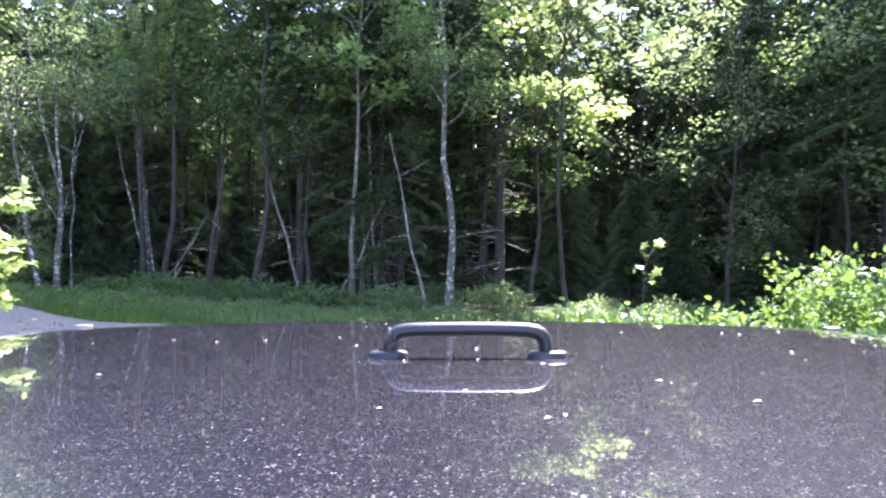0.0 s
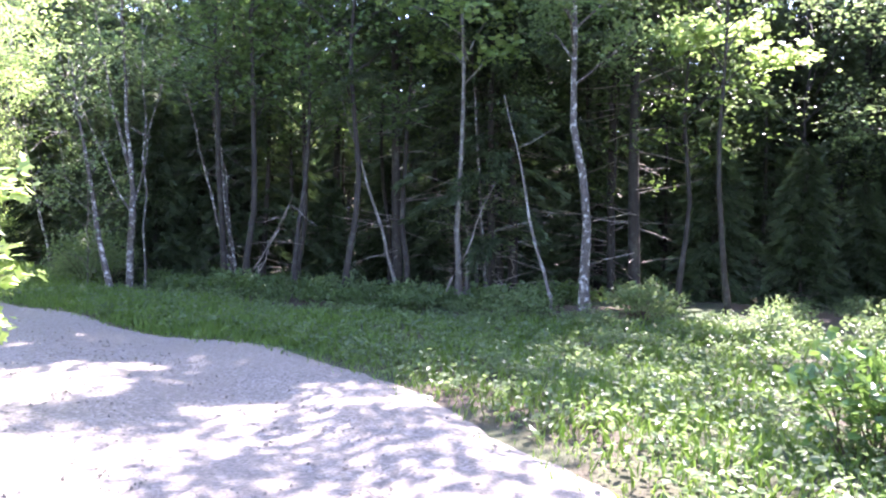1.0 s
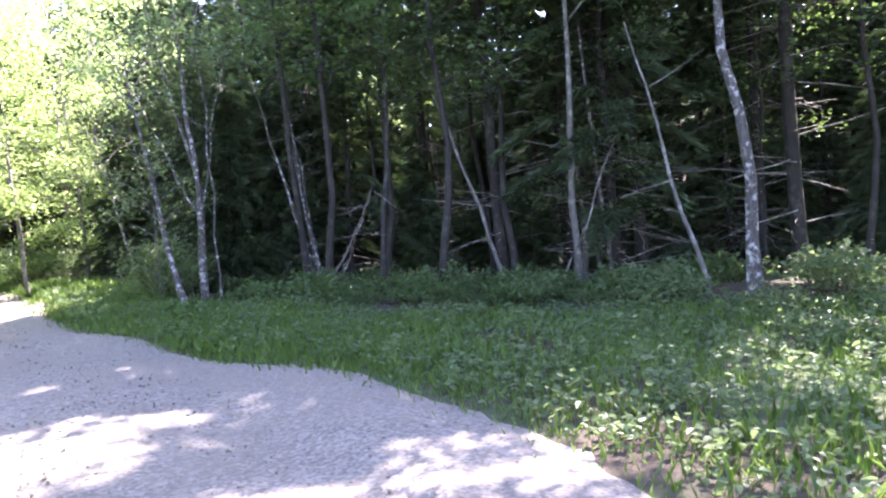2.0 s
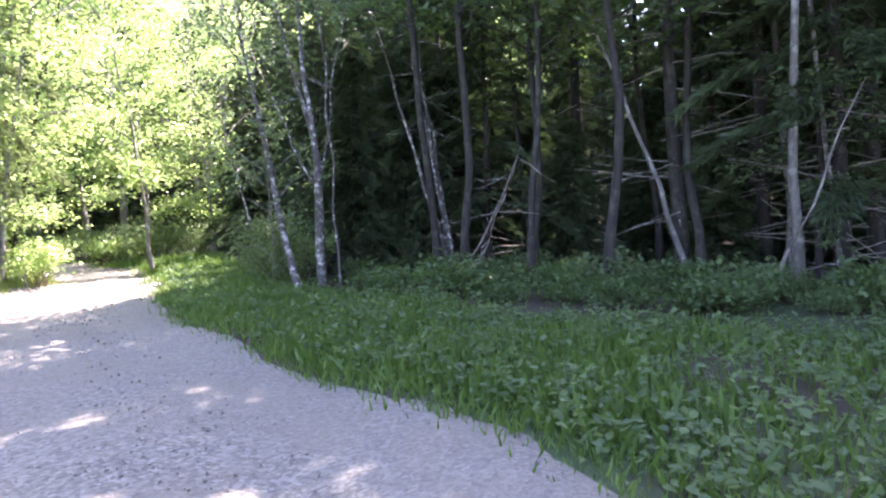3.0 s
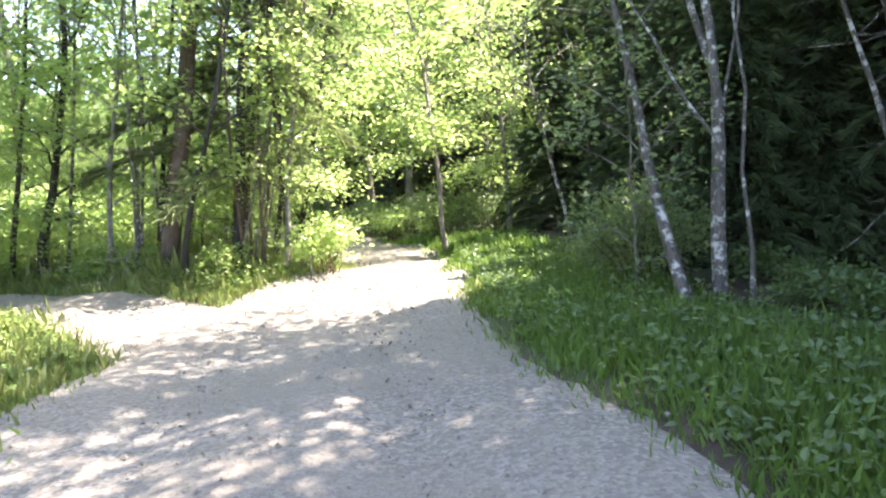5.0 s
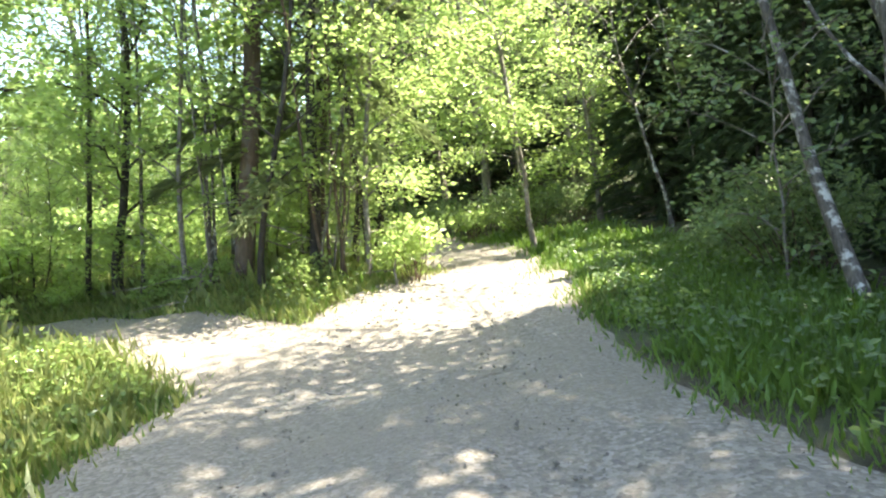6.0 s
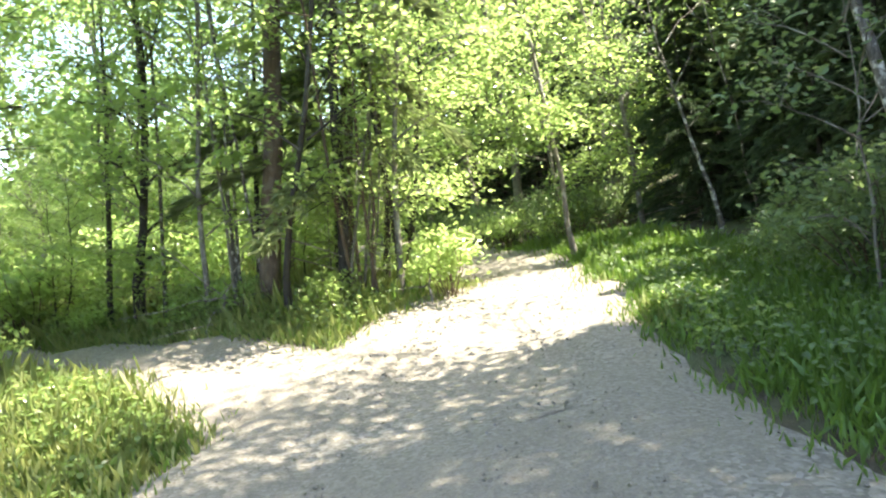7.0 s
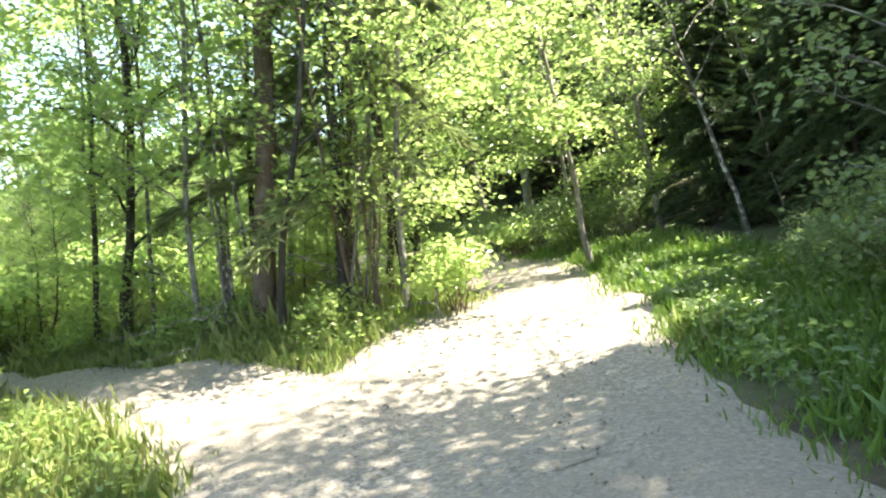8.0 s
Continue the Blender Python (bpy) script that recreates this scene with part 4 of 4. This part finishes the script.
far_woods("far_woods", 1, 42000, (0, 10, 38, 50, -48, 70), 0, 15, LEAF_SHADED, "distant dark wood behind the firs", 0.55)
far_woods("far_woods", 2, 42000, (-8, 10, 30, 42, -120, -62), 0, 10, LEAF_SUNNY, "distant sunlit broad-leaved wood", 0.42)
far_woods("far_woods", 3, 30000, (-8, 10, 30, 44, -62, -34), 0, 20, NEEDLE, "distant dark fir wood on the hillside", 0.5)


# ---- the vehicle: only its bonnet end is ever in view ----
EYE, AIM, ROLL = (0.001, -0.001, 1.525), (-0.083, 1.997, 1.511), 2.3
BODY = look(EYE, AIM, ROLL) @ Matrix.Rotation(radians(-90), 4, "X")      # x right, y ahead, z up


def hood_height(x, y):
    z = -0.0946 - 0.033 * y - 0.030 * x * x - 0.05 * np.maximum(np.abs(x) - 0.62, 0) ** 1.5
    return z - 0.35 * np.maximum(y - 1.22, 0) ** 2 - 1.3 * np.maximum(y - 1.5, 0) ** 2 - 0.3 * np.maximum(-0.2 - y, 0) ** 2


def sheet(xs, ys, fn, thick):
    gx, gy = np.meshgrid(xs, ys)
    top = np.stack([gx, gy, fn(gx, gy)], -1).reshape(-1, 3)
    nx, ny = len(xs), len(ys)
    i = (np.arange(ny - 1)[:, None] * nx + np.arange(nx - 1)).ravel()
    f = np.stack([i, i + 1, i + nx + 1, i + nx], -1)
    under = top - np.array([0, 0, thick])
    n = len(top)
    ring = np.concatenate([np.arange(nx), np.arange(1, ny) * nx + nx - 1, (ny - 1) * nx + np.arange(nx - 2, -1, -1), np.arange(ny - 2, 0, -1) * nx])
    nxt = np.roll(ring, -1)
    rim = np.stack([ring, ring + n, nxt + n, nxt], -1)
    return np.concatenate([top, under]), np.concatenate([f, f[:, ::-1] + n, rim])


car = thing("car", (0, 0, 0), "dark metallic vehicle front with a glossy dusty bonnet on gravel", "car")
car.matrix_world = BODY @ Matrix.Translation((0.04, 0.6, -1.36))
INTO = Matrix.Translation((-0.04, -0.6, 1.36))


def car_part(name, v, f, material, parent=None, label="", smooth=True):
    ob = new(name, mesh_of(name, v, [(f, 0)], [material], smooth))
    ob.parent = parent or car
    ob.matrix_basis = Matrix.Identity(4) if parent else INTO
    return tagged(ob, label)


v, f = sheet(np.linspace(-0.74, 0.82, 53), np.r_[np.linspace(-0.44, 1.2, 42), np.linspace(1.22, 1.72, 26)], hood_height, 0.02)
bonnet = car_part("bonnet", v, f, PAINT, None, "glossy dark metallic bonnet with dust specks")
for sgn in (-1, 1):
    edge = 0.04 + sgn * 0.787
    v, f = sheet(np.linspace(0, 0.26, 12) * sgn + edge, np.linspace(-0.85, 1.72, 70),
                 lambda x, y: hood_height(x, y) - 0.004 - 1.6 * np.abs(x - edge) ** 2.2, 0.5)
    car_part("fender", v, f[:, ::-1] if sgn < 0 else f, PAINT)


def box_part(name, centre, size, material, bevel=0.02, parent=None, label=""):
    bm = bmesh.new()
    bmesh.ops.create_cube(bm, size=1.0)
    bmesh.ops.scale(bm, vec=size, verts=bm.verts)
    bmesh.ops.bevel(bm, geom=bm.edges[:], offset=bevel, segments=3, profile=0.7, affect="EDGES")
    bmesh.ops.translate(bm, vec=centre, verts=bm.verts)
    me = bpy.data.meshes.new(name)
    bm.to_mesh(me)
    bm.free()
    me.materials.append(material)
    ob = new(name, me)
    ob.parent = parent or car
    ob.matrix_basis = Matrix.Identity(4) if parent else INTO
    return tagged(ob, label)


v, f = sheet(np.linspace(-0.74, 0.82, 40), np.linspace(-0.85, -0.448, 16), lambda x, y: hood_height(x, y) - 0.006, 0.03)
car_part("cowl", v, f, BLACK_PLASTIC, None, "matt black cowl panel behind the bonnet")
box_part("firewall", (0.04, -0.83, -0.58), (1.5, 0.05, 0.72), BLACK_PLASTIC)
box_part("grille", (0.04, 1.73, -0.55), (1.3, 0.06, 0.36), BLACK_PLASTIC)
box_part("bumper", (0.04, 1.8, -0.86), (1.8, 0.16, 0.2), BLACK_PLASTIC, 0.05)
box_part("chassis", (0.04, 0.6, -0.8), (1.1, 2.2, 0.24), BLACK_PLASTIC)

# lifting handle: a bent bar on two oval feet
HX, HY = 0.0275, 0.738
hz = float(hood_height(HX, HY))


def handle_bar():
    half, rise = 0.086, 0.0245
    pts = []
    for side in (-1, 1):
        arc = [(side * half, 0.0, 0.0), (side * half, 0.0, rise - 0.016)]
        for k in range(1, 6):
            a = k / 5 * math.pi / 2
            arc.append((side * (half - 0.016 * (1 - math.cos(a))), 0.0, rise - 0.016 + 0.016 * math.sin(a)))
        pts.append(arc)
    mid = [(x, 0.0, rise + 0.002 * math.cos(x / half * 1.4)) for x in np.linspace(-half + 0.02, half - 0.02, 9)]
    path = np.array(pts[0] + mid + pts[1][::-1])
    v, f = tubes([(path, np.full(len(path), 0.0082))], 16)
    v[:, 2] = v[:, 2] + 0.004
    return v + np.array([HX, HY, hz]), f


def foot(side):
    a = np.arange(24) * 2 * math.pi / 24
    rings = [(1.0, -0.003), (1.0, 0.004), (0.9, 0.0062), (0.5, 0.0075)]
    v = np.concatenate([np.stack([HX + side * 0.088 + 0.0225 * k * np.cos(a), HY + 0.013 * k * np.sin(a), np.full(24, hz + z)], -1) for k, z in rings])
    i, j = np.arange(24), (np.arange(24) + 1) % 24
    f = np.concatenate([np.stack([24 * r + i, 24 * r + j, 24 * r + 24 + j, 24 * r + 24 + i], -1) for r in range(3)])
    return v, f


v, f = handle_bar()
handle = car_part("handle", v, f, BLACK_PLASTIC, bonnet, "black bent lifting handle")
for side in (-1, 1):
    v, f = foot(side)
    car_part("handle_foot", v, f, BLACK_PLASTIC, bonnet)
# small bonnet buffers near the front corners
for x in (-0.73, 0.79):
    box_part("bonnet_stop", (x, 1.36, float(hood_height(x, 1.36)) + 0.004), (0.03, 0.02, 0.012), STEEL, 0.003, bonnet)


def wheel(side):
    a = np.arange(32) * 2 * math.pi / 32
    cx, cy, cz, r = 0.04 + side * 0.76, 1.1, -1.02, 0.36

    def turned(profile):
        v = np.concatenate([np.stack([np.full(32, cx + side * w), cy + k * np.cos(a), cz + k * np.sin(a)], -1) for w, k in profile])
        i, j = np.arange(32), (np.arange(32) + 1) % 32
        f = np.concatenate([np.stack([32 * q + i, 32 * q + j, 32 * q + 32 + j, 32 * q + 32 + i], -1) for q in range(len(profile) - 1)])
        return v, f
    v, f = turned([(-0.11, 0.22), (-0.11, r - 0.04), (-0.08, r), (0.08, r), (0.11, r - 0.04), (0.11, 0.22)])
    w = car_part("wheel", v, f, RUBBER)
    v, f = turned([(0.08, 0.22), (0.06, 0.2), (0.03, 0.12), (0.07, 0.05), (0.07, 0.001)])
    car_part("rim", v, f, STEEL, w)


wheel(-1)
wheel(1)


def bonnet_specks(seed, count):
    """Dry petals and grit lying on the bonnet."""
    rng = np.random.default_rng(seed)
    x, y = rng.uniform(-0.6, 0.7, count), 0.35 + 0.95 * rng.random(count)
    at = np.stack([x, y, hood_height(x, y) + 0.0012], -1)
    normal = unit(np.array([0, 0, 1.0]) + rng.normal(0, 0.08, (count, 3)))
    along = unit(rng.normal(0, 1, (count, 3)) * np.array([1, 1, 0.02]))
    sz = rng.uniform(0.002, 0.009, count)
    return leaves(rng, at, along, normal, sz, 0.6 * sz, "broad")


v, f = bonnet_specks(4, 70)
tagged(car_part("grit", v, f, plain_material("dry_petal", (0.6, 0.57, 0.5), 0.8), bonnet, "pale dry specks lying on the paint", False), kind="stuff")
